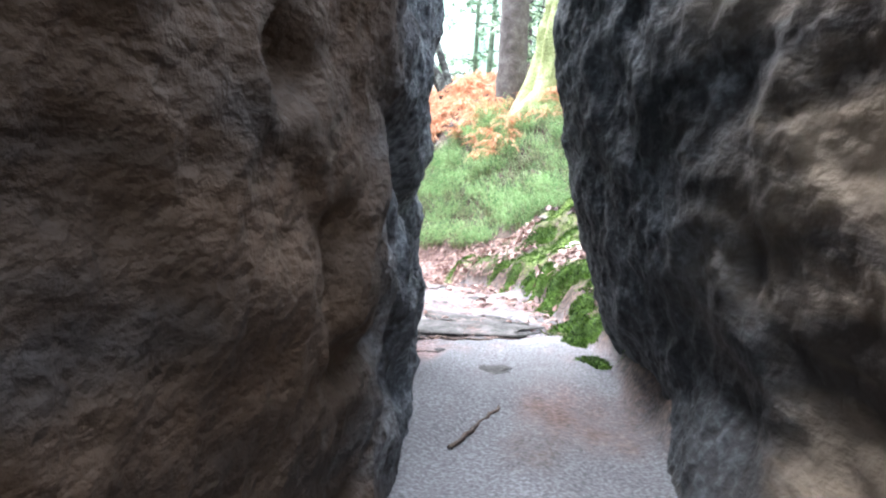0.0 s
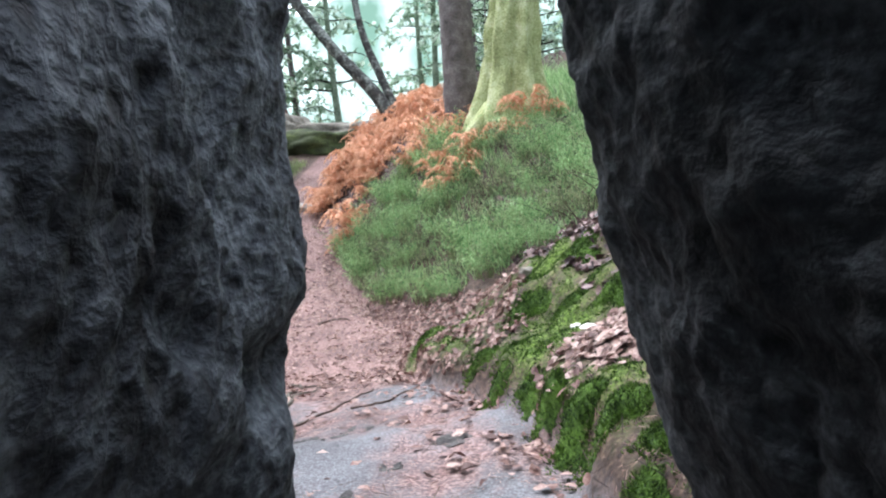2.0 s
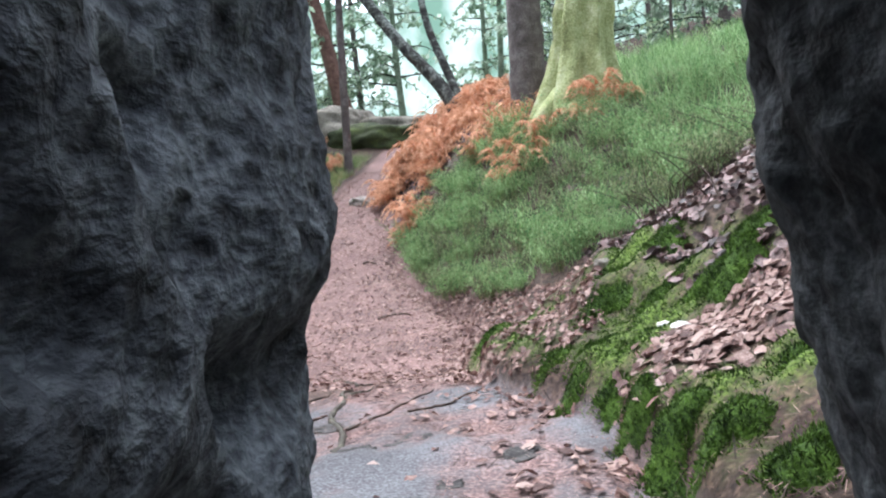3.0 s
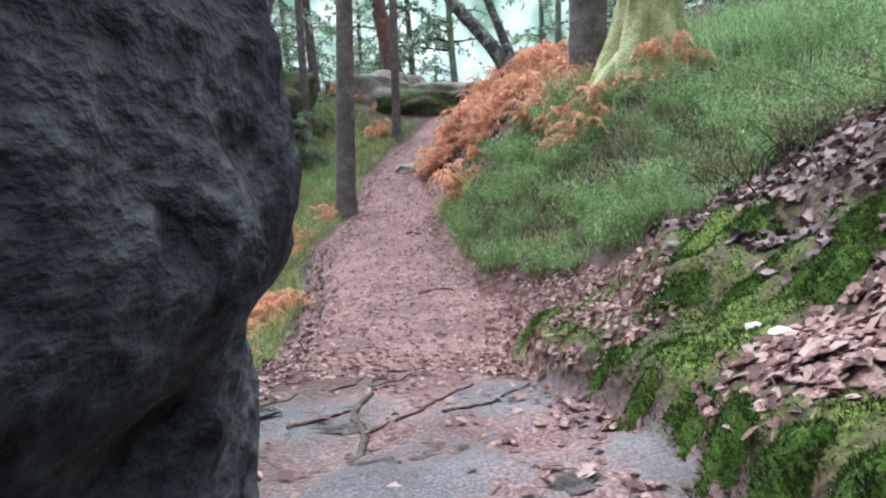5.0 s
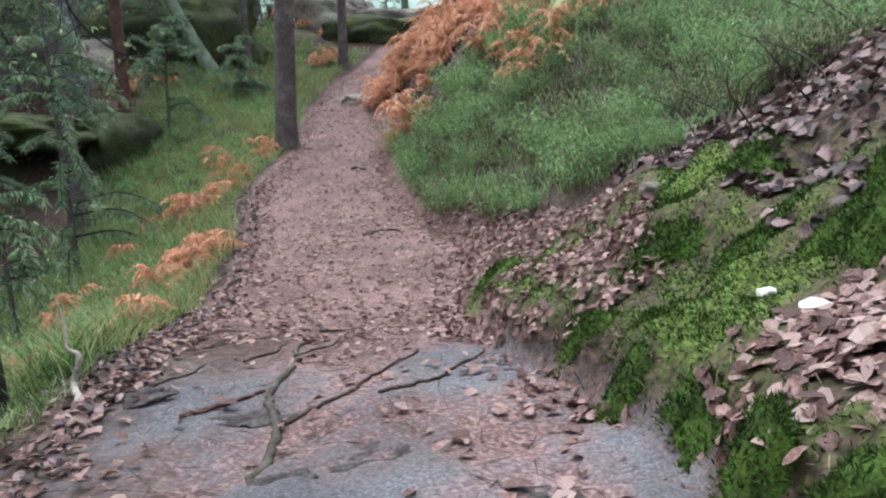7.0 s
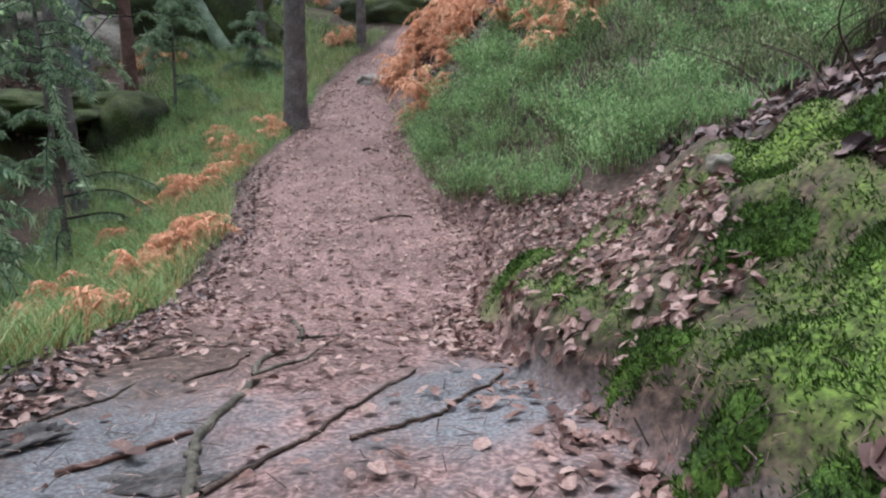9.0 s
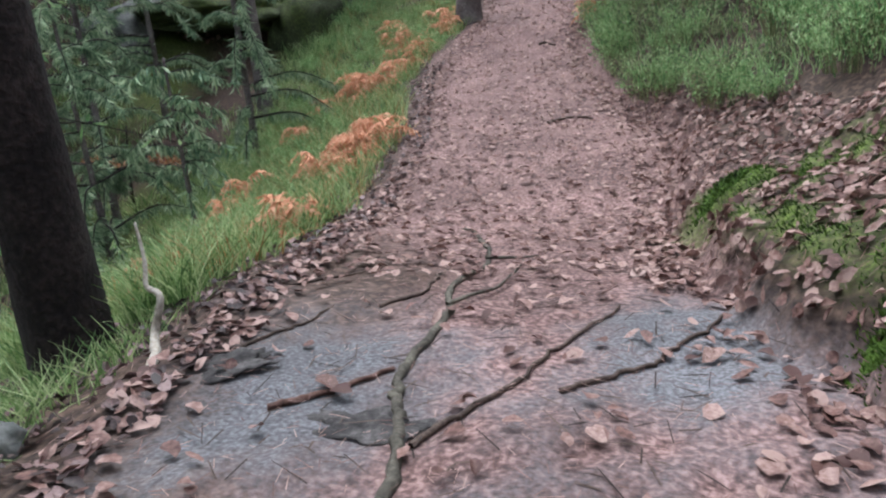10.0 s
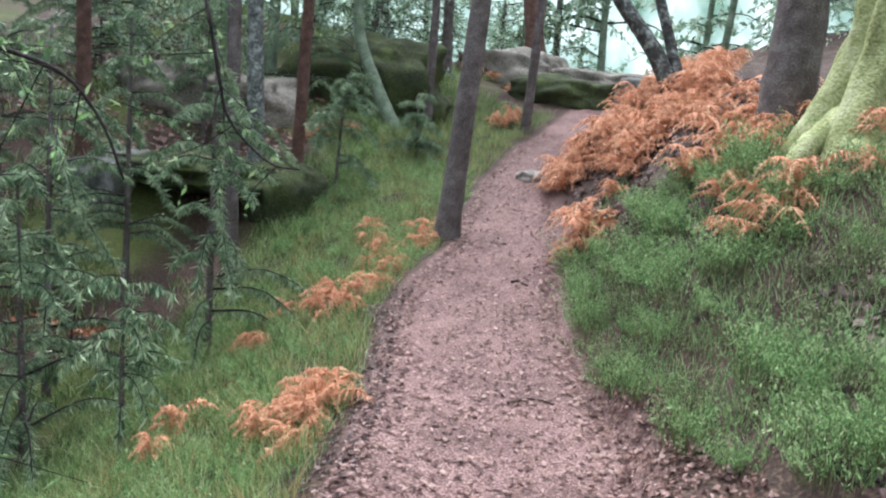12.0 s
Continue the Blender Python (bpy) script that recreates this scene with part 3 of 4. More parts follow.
def tree(name, line, r0, r1, bark, label, seed, flare=0.5, branches=0, z0=2.0, reach=2.0, leaf=None, per=60, length=0.22, droop=0.9, width=0.05, dead=0, forks=()):
    """A tree: trunk along the line, forks, bare dead twigs, and boughs with hanging foliage."""
    rng = np.random.default_rng(seed)
    root = new(name)
    line = [np.array(p, float) for p in line]
    root.location = line[0]
    rel = [p - line[0] for p in line]
    rel[0] = rel[0] - np.array([0, 0, 0.25])
    v, f = trunk_mesh(rel, r0, r1, flare, rng)
    mesh_object("trunk", v, f, bark, root, smooth=True)
    for fk in forks:
        q = [np.array(p, float) - line[0] for p in fk[0]]
        v, f = trunk_mesh(q, fk[1], fk[2], 0.1, rng, 10)
        mesh_object("limb", v, f, bark, root, smooth=True)
    p = bend(rel, 14)
    top = p[-1][2]
    woods, greens = [], []
    for b in range(branches + dead):
        z = z0 + (top - z0) * rng.random() ** (1.0 if b < branches else 1.5)
        i = int(np.argmin(np.abs(p[:, 2] - z)))
        a = rng.random() * 2 * np.pi
        L = reach * (0.5 + 0.7 * rng.random()) * (1.15 - 0.7 * z / max(top, 1)) * (1.0 if b < branches else 0.45)
        out = np.array([np.cos(a), np.sin(a), 0])
        w = rng.normal(size=3) * 0.12 * L
        bl = bend([p[i], p[i] + out * L * 0.5 + np.array([0, 0, 0.03 * L]) + w * 0.4, p[i] + out * L + np.array([0, 0, -0.3 * L]) + w], 5)
        woods.append(tube(bl, np.linspace(max(0.008, 0.012 * L), 0.003, len(bl)), 4))
        if b < branches and leaf is not None:
            greens.append(sprays(rng, bl, per, length, droop, width))
    if woods:
        v, f = joined(woods)
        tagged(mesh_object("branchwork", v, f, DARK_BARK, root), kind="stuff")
    if greens:
        v, f = joined(greens)
        tagged(mesh_object("foliage", v, f, leaf, root), kind="stuff")
    return tagged(root, label, "tree")


def base(x, y):
    return (x, y, height(x, y))


def up(x, y, dx, dy, h, sway=0.0):
    z = height(x, y)
    return [(x, y, z), (x + dx * 0.45 + sway, y + dy * 0.45, z + h * 0.45), (x + dx, y + dy, z + h)]


tree("spruce_tree", up(-3.5, 18.2, 0.45, 0.3, 11, 0.05), 0.2, 0.13, BARK, "straight grey-brown spruce trunk beside the path", 1, 0.45, 14, 6.0, 2.0, NEEDLE, 60, 0.25, 1.0, 0.06, 5)
tree("spruce_tree", up(-4.05, 28.3, 0.3, 0.0, 11), 0.15, 0.1, BARK, "thin grey-brown spruce trunk at the path edge", 2, 0.5, 12, 6.0, 1.8, NEEDLE, 60, 0.25, 1.0, 0.06, 3)
tree("pine_tree", up(-2.43, 7.45, 0.12, 0.05, 8), 0.155, 0.12, DARK_BARK, "dark thick pine trunk beside the path edge", 3, 0.4, 8, 4.5, 2.0, NEEDLE, 80, 0.22, 0.8, 0.05)
z = height(0.1, 21.8)
tree("oak_tree", [(0.1, 21.8, z), (-0.5, 22.0, z + 0.8), (-1.75, 22.3, z + 2.4), (-3.1, 22.8, z + 4.8), (-3.7, 23, z + 8.5)], 0.19, 0.09, LICHEN_DARK, "leaning lichen-spotted forked tree above dead bracken", 4, 0.5, 10, 4.5, 2.2, HAZED_LEAF, 90, 0.14, 0.3, 0.1,
     forks=(([(0.1, 21.8, z + 0.1), (-0.25, 22.1, z + 1.1), (-0.75, 22.4, z + 2.7), (-1.0, 22.6, z + 5.5), (-1.3, 22.8, z + 8)], 0.13, 0.06),))
z = height(-7.4, 25.4)
tree("birch_tree", [(-7.1, 25.4, z), (-7.75, 25.5, z + 0.9), (-8.5, 25.7, z + 2.4), (-8.7, 25.9, z + 4.2), (-8.9, 26, z + 8)], 0.2, 0.12, GREEN_BARK, "curved birch trunk covered in pale green algae", 5, 0.5, 8, 4.5, 2.0, HAZED_LEAF, 60, 0.14, 0.5, 0.08)
tree("spruce_tree", up(-7.4, 17.7, -0.3, 0.2, 10), 0.14, 0.1, BARK, "slim grey spruce trunk on the slope", 6, 0.4, 20, 2.4, 1.8, NEEDLE, 380, 0.13, 1.1, 0.013, 8)
tree("birch_tree", up(-8.7, 20.8, -0.4, 0.2, 10, -0.1), 0.2, 0.14, BIRCH_BARK, "birch with black and white peeling bark on the slope", 7, 0.4, 8, 4.0, 2.0, NEEDLE, 60, 0.2, 0.8, 0.06, 6)
tree("spruce_tree", up(-8.3, 21.9, 0.1, 0.3, 10), 0.15, 0.1, RED_BARK, "reddish spruce trunk beside a birch", 8, 0.4, 14, 3.2, 2.0, NEEDLE, 70, 0.24, 1.2, 0.05, 6)
tree("pine_tree", up(-12.6, 19.9, -0.2, 0.3, 11), 0.17, 0.12, RED_BARK, "reddish pine trunk deep in the gully", 9, 0.3, 14, 3.0, 2.4, NEEDLE, 90, 0.26, 1.0, 0.06, 6)
tree("spruce_tree", up(-6.5, 26.2, -0.1, 0.2, 10), 0.13, 0.09, BARK, "thin spruce trunk behind the grass", 10, 0.4, 10, 4.0, 1.8, NEEDLE, 60, 0.24, 1.1, 0.05, 4)
tree("pine_tree", [(-4.9, 35.5, height(-4.9, 35.5)), (-5.6, 36, height(-4.9, 35.5) + 3), (-6.9, 37, height(-4.9, 35.5) + 9)], 0.42, 0.25, RED_BARK, "stout leaning brown trunk behind the boulders", 11, 0.6)
tree("young_spruce", up(-6.2, 15.2, -0.05, 0.1, 4.6), 0.06, 0.02, BARK, "young spruce with drooping needle sprays in the gully", 12, 0.2, 30, 0.6, 1.5, NEEDLE, 380, 0.13, 1.1, 0.013)
tree("young_spruce", up(-8.6, 14.6, 0.1, 0.1, 5.5), 0.07, 0.02, BARK, "young spruce with drooping needle sprays in the gully", 13, 0.2, 34, 0.6, 1.7, NEEDLE, 380, 0.13, 1.1, 0.013)
tree("young_spruce", up(-9.6, 17.6, 0.1, 0.0, 5.0), 0.07, 0.02, BARK, "young spruce with drooping needle sprays in the gully", 14, 0.2, 34, 0.9, 1.7, NEEDLE, 380, 0.13, 1.1, 0.013)
tree("young_spruce", up(-11.4, 15.6, 0.0, 0.0, 6.0), 0.08, 0.02, BARK, "young spruce with drooping needle sprays in the gully", 15, 0.2, 36, 0.6, 1.9, NEEDLE, 380, 0.13, 1.1, 0.013)
tree("young_spruce", up(-5.6, 12.6, 0.0, 0.0, 2.2), 0.04, 0.015, BARK, "small spruce beside the grass slope", 16, 0.2, 18, 0.3, 0.8, NEEDLE, 50, 0.16, 1.2, 0.04)

for i, (x, y, h) in enumerate(((-7.0, 12.6, 3.6), (-8.2, 11.2, 4.6), (-10.2, 13.0, 6.0), (-12.5, 17.5, 6.5), (-10.8, 21.8, 4.0), (-6.9, 21.0, 2.6), (-13.6, 14.0, 7.0), (-9.8, 25.2, 6.0), (-14.5, 22.0, 7.0), (-5.9, 23.6, 1.6), (-11.2, 11.0, 5.5))):
    tree("young_spruce", up(x, y, 0.1 * (i % 3 - 1), 0.1, h), 0.02 + 0.01 * h, 0.015, BARK, "young spruce with drooping needle sprays in the gully", 60 + i, 0.2, int(10 + 6 * h), 0.3, 0.5 + 0.26 * h, NEEDLE, 380, 0.13, 1.1, 0.013)

# old buttressed tree on the bank
def old_tree():
    rng = np.random.default_rng(31)
    root = new("old_tree")
    bx, by = 2.1, 15.6
    bz = height(bx, by)
    root.location = (bx, by, bz)
    zs = np.concatenate([np.arange(-0.6, 2.6, 0.06), np.arange(2.6, 9, 0.3)])
    n = 96
    a = np.arange(n) * 2 * np.pi / n
    v = []
    for z in zs:
        fl = 0.37 + 0.42 * math.exp(-max(z + 0.3, 0) / 0.9)
        lob = 1 + (0.2 * math.exp(-max(z, 0) / 1.3) + 0.06) * np.cos(6 * a + 0.5 * math.sin(z * 1.3)) + 0.07 * np.cos(11 * a + 1.0 + z * 0.4)
        nz = np.array([noise.noise(Vector((math.cos(q) * 2, math.sin(q) * 2, z * 1.6))) + 0.5 * noise.noise(Vector((math.cos(q) * 6, math.sin(q) * 6, z * 3))) for q in a])
        r = fl * lob + 0.07 * nz
        v.append(np.stack([r * np.cos(a) + 0.1 * z, r * np.sin(a), np.full(n, z)], 1))
    i, j = np.meshgrid(np.arange(len(zs) - 1), np.arange(n), indexing="ij")
    j2 = (j + 1) % n
    f = np.stack([i * n + j, i * n + j2, (i + 1) * n + j2, (i + 1) * n + j], -1).reshape(-1, 4)
    mesh_object("trunk", np.concatenate(v), f, LICHEN_BARK, root, "thick ridged trunk covered in yellow-green lichen", True)
    for q, L in ((3.6, 1.5), (4.3, 1.3), (5.1, 1.2), (2.8, 1.0)):
        pts = []
        for s in (0.2, 0.6, 1.0):
            x, y = bx + math.cos(q + 0.25 * s) * L * s, by + math.sin(q + 0.25 * s) * L * s
            pts.append((x - bx, y - by, height(x, y) - bz + 0.28 * (1 - s)))
        p = bend(pts, 8)
        vv, ff = tube(p, np.linspace(0.2, 0.05, len(p)), 10, 0.25, rng)
        mesh_object("root", vv, ff, LICHEN_BARK, root, smooth=True)
    p = bend([(-0.75, 1.1, -0.4), (-0.75, 1.15, 2.5), (-0.8, 1.2, 8)], 10)
    vv, ff = tube(p, np.linspace(0.36, 0.24, len(p)), 14, 0.12, rng)
    mesh_object("second_trunk", vv, ff, BARK, root, "dark purplish brown bare trunk", True)
    return tagged(root, "old lichen-covered tree with flared roots on the bank", "tree")


old_tree()

# far woods round about
FAR_KINDS = []
for s in range(5):
    FAR_KINDS.append(tree("beech_tree", [(0, 0, 0), (0.2 * (s - 2), 0.1, 5), (0.3 * (s - 2), 0.3, 14)], 0.2, 0.08, BARK if s % 2 else GREEN_BARK, "distant slender forest tree, leaves paled to suggest haze", 50 + s, 0.4, 34, 2.2, 4.0, HAZED_LEAF, 34, 0.34, 0.15, 0.26))
rng = np.random.default_rng(9)
spots = [(-12, 27), (-10.2, 31), (-15.5, 25.5), (-7.6, 31.5), (-13.2, 33), (-6.5, 38.5), (-17, 20), (-16, 30), (3.5, 34), (6.5, 27), (1.5, 44)]
while len(spots) < 110:
    x, y = rng.uniform(-42, 40), rng.uniform(-25, 56)
    if (y > 38 and abs(x + 2) < 40 and (abs(x + 3) > 7 or rng.random() < 0.3)) or (x < -14 and y > 8) or (x > 8 and y > 20) or (y < -10 and abs(x) > 3):
        if all((x - q) ** 2 + (y - w) ** 2 > 9 for q, w in spots):
            spots.append((x, y))
for i, (x, y) in enumerate(spots):
    m = pose(x, y, height(x, y) - 0.1, 0, 0, rng.uniform(0, 360))
    if i < 5:
        FAR_KINDS[i].matrix_world = m
        tagged(FAR_KINDS[i], group="far woods")
    else:
        copy_thing(FAR_KINDS[i % 5], m @ Matrix.Diagonal((1, 1, 1, 1)))


SHRUBS = [tree("leafy_shrub", [(0, 0, 0), (0.1, 0.05, 1.4), (0.2 * s - 0.2, 0.1, 3.6 + 0.5 * s)], 0.05, 0.015, BARK, "leafy shrub, pale green as if seen through haze", 90 + s, 0.2, 40, 0.1, 2.2, HAZED_LEAF if s < 2 else NEEDLE, 42, 0.16, 0.2, 0.11) for s in range(3)]
spots = [(-9.2, 29.5), (-11.5, 28.8), (-14, 27), (-13, 24.6), (-15, 23.2), (-11.2, 33), (-8.8, 34), (-16, 18), (-14.8, 16), (-17, 26), (-12.6, 36), (-5.6, 39), (-8, 41), (4.2, 38), (3.4, 30), (5.6, 33), (7, 24), (5.2, 21), (-4.5, 45), (-10, 40), (-15, 34), (8, 29), (4.6, 25.5), (-19, 22), (-18.5, 30)]
for i, (x, y) in enumerate(spots):
    m = pose(x, y, height(x, y) - 0.05, 0, 0, 77 * i)
    if i < 3:
        SHRUBS[i].matrix_world = m
    else:
        copy_thing(SHRUBS[i % 3], m)


# ---- roots, sticks and branches ----
def stick(name, points, r0, r1, material, label, category="stick", lift=0.6, lumps=0.2, seed=1, twigs=()):
    """A root or stick that lies along the ground through the points."""
    rng = np.random.default_rng(seed)
    p = bend([(x, y, 0) for x, y in points], 10)
    p[:, :2] += rng.normal(size=(len(p), 2)) * 0.006
    r = np.linspace(r0, r1, len(p))
    p[:, 2] = land(p[:, 0], p[:, 1])[0] + r * lift + 0.004
    v, f = tube(p, r, 8, lumps, rng)
    if not twigs:
        return tagged(mesh_object(name, v, f, material, smooth=True), label, category)
    root = new(name)
    root.location = p[0]
    mesh_object("stem", v - p[0], f, material, root, smooth=True)
    for tw in twigs:
        q = bend([(x, y, 0) for x, y in tw], 6)
        rr = np.linspace(r1 * 0.9, r1 * 0.3, len(q))
        q[:, 2] = land(q[:, 0], q[:, 1])[0] + rr + 0.015
        v, f = tube(q - p[0], rr, 6, lumps, rng)
        mesh_object("side_root", v, f, material, root, smooth=True)
    return tagged(root, label, category)


stick("tree_root", [(-0.5, 5.3), (-0.56, 5.9), (-0.6, 6.5), (-0.72, 6.85), (-0.77, 7.05), (-0.77, 7.5), (-0.86, 7.85), (-0.86, 8.5), (-1.0, 8.9), (-1.12, 9.2), (-1.22, 9.3)], 0.019, 0.01, ROOT, "grey-green tree root snaking across the path", "root", 0.2, 0.3, 2,
      twigs=([(-0.8, 7.6), (-0.7, 7.8), (-0.66, 8.1), (-0.69, 8.48)], [(-0.87, 8.45), (-0.75, 8.49), (-0.62, 8.51)]))
stick("stick", [(-0.62, 6.66), (-0.46, 6.99), (-0.34, 7.35), (-0.19, 7.75)], 0.009, 0.005, TWIG, "long dark fallen stick lying on the slab", seed=3)
stick("stick", [(-0.3, 7.0), (-0.1, 7.25), (0.02, 7.44), (0.18, 7.75), (0.3, 8.1), (0.5, 8.3)], 0.008, 0.004, TWIG, "thin dark crooked stick crossing the slab", seed=4)
stick("stick", [(-1.5, 6.95), (-1.36, 7.06), (-1.28, 7.3), (-1.24, 7.55)], 0.008, 0.004, TWIG, "dark fallen twig on trodden soil", seed=5)
stick("stick", [(-1.65, 7.75), (-1.5, 7.85), (-1.3, 8.2)], 0.007, 0.004, TWIG, "dark fallen twig on trodden soil", seed=6)
stick("stick", [(-1.05, 6.75), (-0.95, 6.85), (-0.8, 7.05)], 0.011, 0.007, RED_BARK, "short reddish rotten stick on trodden soil", seed=7)
stick("stick", [(-1.05, 7.6), (-0.95, 7.75), (-0.98, 8.1)], 0.009, 0.005, TWIG, "thin curved twig beside the root", seed=8)
stick("stick", [(-0.1, 5.9), (0.0, 6.08), (0.06, 6.25)], 0.008, 0.005, TWIG, "short dark twig on the slab", seed=10)
# two dark sticks stand in for shadowed cracks in the slab
stick("stick", [(-0.2, 4.42), (-0.05, 4.28), (0.15, 4.24), (0.4, 4.2)], 0.011, 0.006, TWIG, "long dark crack in the slab, drawn as a stick", seed=21)
stick("stick", [(-0.12, 3.85), (0.05, 3.8), (0.2, 3.7)], 0.007, 0.004, TWIG, "thin dark crack in the cleft's slab, drawn as a stick", seed=22)
stick("stick", [(0.25, 3.2), (0.38, 3.5), (0.46, 3.8)], 0.008, 0.005, ROOT, "thin pale root on the slab in the cleft", seed=23)
stick("stick", [(-1.3, 13.0), (-1.1, 13.2), (-0.85, 13.2)], 0.018, 0.009, TWIG, "short twig on the leafy path", seed=11)
stick("stick", [(-2.0, 16.6), (-1.9, 16.65), (-1.75, 16.6)], 0.02, 0.012, TWIG, "short thick twig on the leafy path", seed=12)
stick("stick", [(-1.2, 17.7), (-0.6, 18.6), (0.1, 19.4)], 0.035, 0.015, TWIG, "dark fallen branch on the bank under bracken", seed=13)
rng = np.random.default_rng(14)
for i in range(26):
    y = rng.uniform(7.6, 10.2)
    x = np.interp(y, EDGE_Y, EDGE_R) + rng.uniform(1.5, 3.0)
    a, ln = rng.uniform(0, 6.28), rng.uniform(0.3, 0.8)
    z = height(x, y)
    p = bend([(x, y, z - 0.02), (x + 0.4 * ln * math.cos(a), y + 0.4 * ln * math.sin(a), z + 0.22 * ln + 0.08), (x + ln * math.cos(a + 0.4), y + ln * math.sin(a + 0.4), z + 0.45 * ln + 0.1)], 7)
    v, f = tube(p, np.linspace(0.007, 0.002, len(p)), 5, 0.2, rng)
    tagged(mesh_object("bare_twig", v, f, TWIG, smooth=True), "bare dark twig arching out of the bank", "twig", "bare twigs on the bank")
stick("stick", [(0.05, 2.5), (0.17, 2.75), (0.3, 3.05), (0.42, 3.5)], 0.009, 0.005, TWIG, "dark crooked twig on the cleft floor", seed=24)
# pale bare sapling stem by the pine
z = height(-1.6, 6.95)
p = bend([(-1.52, 6.85, z + 0.015), (-1.56, 6.95, z + 0.03), (-1.63, 7.05, z + 0.05), (-1.62, 7.1, z + 0.16), (-1.68, 7.12, z + 0.19), (-1.7, 7.16, z + 0.27), (-1.74, 7.2, z + 0.38)], 8)
v, f = tube(p, np.linspace(0.02, 0.004, len(p)), 8, 0.25, np.random.default_rng(6))
tagged(mesh_object("bare_sapling", v, f, PALE_ROOT, smooth=True), "pale bare crooked sapling stem at the path edge", "sapling")


def hanging_branch(points, label, seed, leafy=0.0):
    rng = np.random.default_rng(seed)
    root = new("branch")
    p = bend(points, 10)
    o = p[0].copy()
    root.location = o
    v, f = tube(p - o, np.linspace(0.026, 0.008, len(p)), 7, 0.15, rng)
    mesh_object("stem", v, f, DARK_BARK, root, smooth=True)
    ws, gs = [], []
    for b in range(16):
        i = rng.integers(6, len(p) - 1)
        d = rng.normal(size=3) * 0.35 + np.array([0, 0, -0.3])
        bl = bend([p[i] - o, p[i] - o + d * 0.5 + rng.normal(size=3) * 0.04, p[i] - o + d], 4)
        ws.append(tube(bl, np.linspace(0.007, 0.002, len(bl)), 4))
        if leafy:
            gs.append(sprays(rng, bl, int(30 * leafy), 0.09, 0.3, 0.045))
    v, f = joined(ws)
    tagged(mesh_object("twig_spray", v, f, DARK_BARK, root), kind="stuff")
    if gs:
        v, f = joined(gs)
        mesh_object("foliage", v, f, BILBERRY, root)
    return tagged(root, label, "branch")


hanging_branch([(-2.5, 7.47, 3.3), (-4.2, 9.3, 2.9), (-4.79, 10.04, 2.48), (-4.56, 10.09, 2.41), (-4.13, 10.18, 2.28), (-3.83, 10.2, 1.98), (-3.63, 10.18, 1.61)], "dark bent dead pine branch with fine twigs", 1, 0.25)
hanging_branch([(-2.5, 7.47, 4.7), (-3.9, 10.6, 4.5), (-4.61, 12.38, 3.39), (-4.44, 12.34, 2.92), (-4.25, 12.27, 2.3), (-4.16, 12.24, 2.05), (-3.97, 12.24, 1.82), (-3.68, 12.28, 1.61), (-3.42, 12.35, 1.58)], "long dark drooping dead pine branch", 2, 0.1)
hanging_branch([(-2.5, 7.47, 2.2), (-3.7, 8.7, 1.7), (-4.2, 8.99, 1.12), (-4.27, 8.76, 0.67), (-4.14, 8.66, 0.34), (-4.05, 8.51, -0.05), (-4.21, 8.27, -0.42), (-4.32, 8.13, -0.64)], "dark hanging dead pine branch reaching the ground", 3, 0.4)


# ---- bilberry and grass ----
def ribbon(rng, n, spread, h0, h1, w, lean, segs=3):
    """Bent upright blades growing round the origin."""
    a, rr = rng.random(n) * 2 * np.pi, spread * np.sqrt(rng.random(n))
    b = np.stack([rr * np.cos(a), rr * np.sin(a), np.full(n, -0.03)], 1)
    d = np.stack([np.cos(a), np.sin(a), np.zeros(n)], 1) * (rr / spread)[:, None] * 0.6 + rng.normal(size=(n, 3)) * 0.35
    d[:, 2] = 0
    h = h0 + (h1 - h0) * rng.random(n)
    t = np.linspace(0, 1, segs + 1)
    c = b[:, None] + d[:, None] * (lean * h)[:, None, None] * (t ** 1.7)[None, :, None]
    c[..., 2] += h[:, None] * t * (1 - 0.18 * t)
    q = rng.random(n) * np.pi
    s = np.stack([np.cos(q), np.sin(q), np.zeros(n)], 1)[:, None] * (w * (1 - 0.85 * t))[None, :, None]
    v = np.stack([c - s, c + s], 2).reshape(-1, 3)
    k = np.arange(n)[:, None] * (segs + 1) * 2 + np.arange(segs)[None] * 2
    f = np.stack([k, k + 1, k + 3, k + 2], -1).reshape(-1, 4)
    return v, f, c


def bilberry(seed, h, stem, leaf, spread, label):
    rng = np.random.default_rng(seed)
    root = new("bilberry_bush")
    v, f, c = ribbon(rng, 90, spread, h * 0.35, h, 0.0035, 0.7)
    tagged(mesh_object("stem_tuft", v, f, stem, root), kind="stuff")
    n = 1500 if leaf is BILBERRY else 650
    i, t = rng.integers(0, len(c), n), 0.7 + rng.random(n) ** 0.8 * 2.29
    k = t.astype(int)
    p = c[i, k] + (c[i, k + 1] - c[i, k]) * (t - k)[:, None] + rng.normal(size=(n, 3)) * 0.016
    d = rng.normal(size=(n, 3)) * 0.55 + np.array([0, 0, 1.0])
    d /= np.linalg.norm(d, axis=1)[:, None]
    s = np.cross(d, rng.normal(size=(n, 3)))
    s /= np.linalg.norm(s, axis=1)[:, None]
    ln = 0.02 + 0.025 * rng.random(n)
    v, f = bake(BIT_V, BIT_F, p, np.stack([d, s, np.cross(d, s)], 2), np.stack([ln, ln * 0.55, ln], 1))
    tagged(mesh_object("foliage", v, f, leaf, root), kind="stuff")
    return tagged(root, label, "bush", "bilberry bushes on the bank")


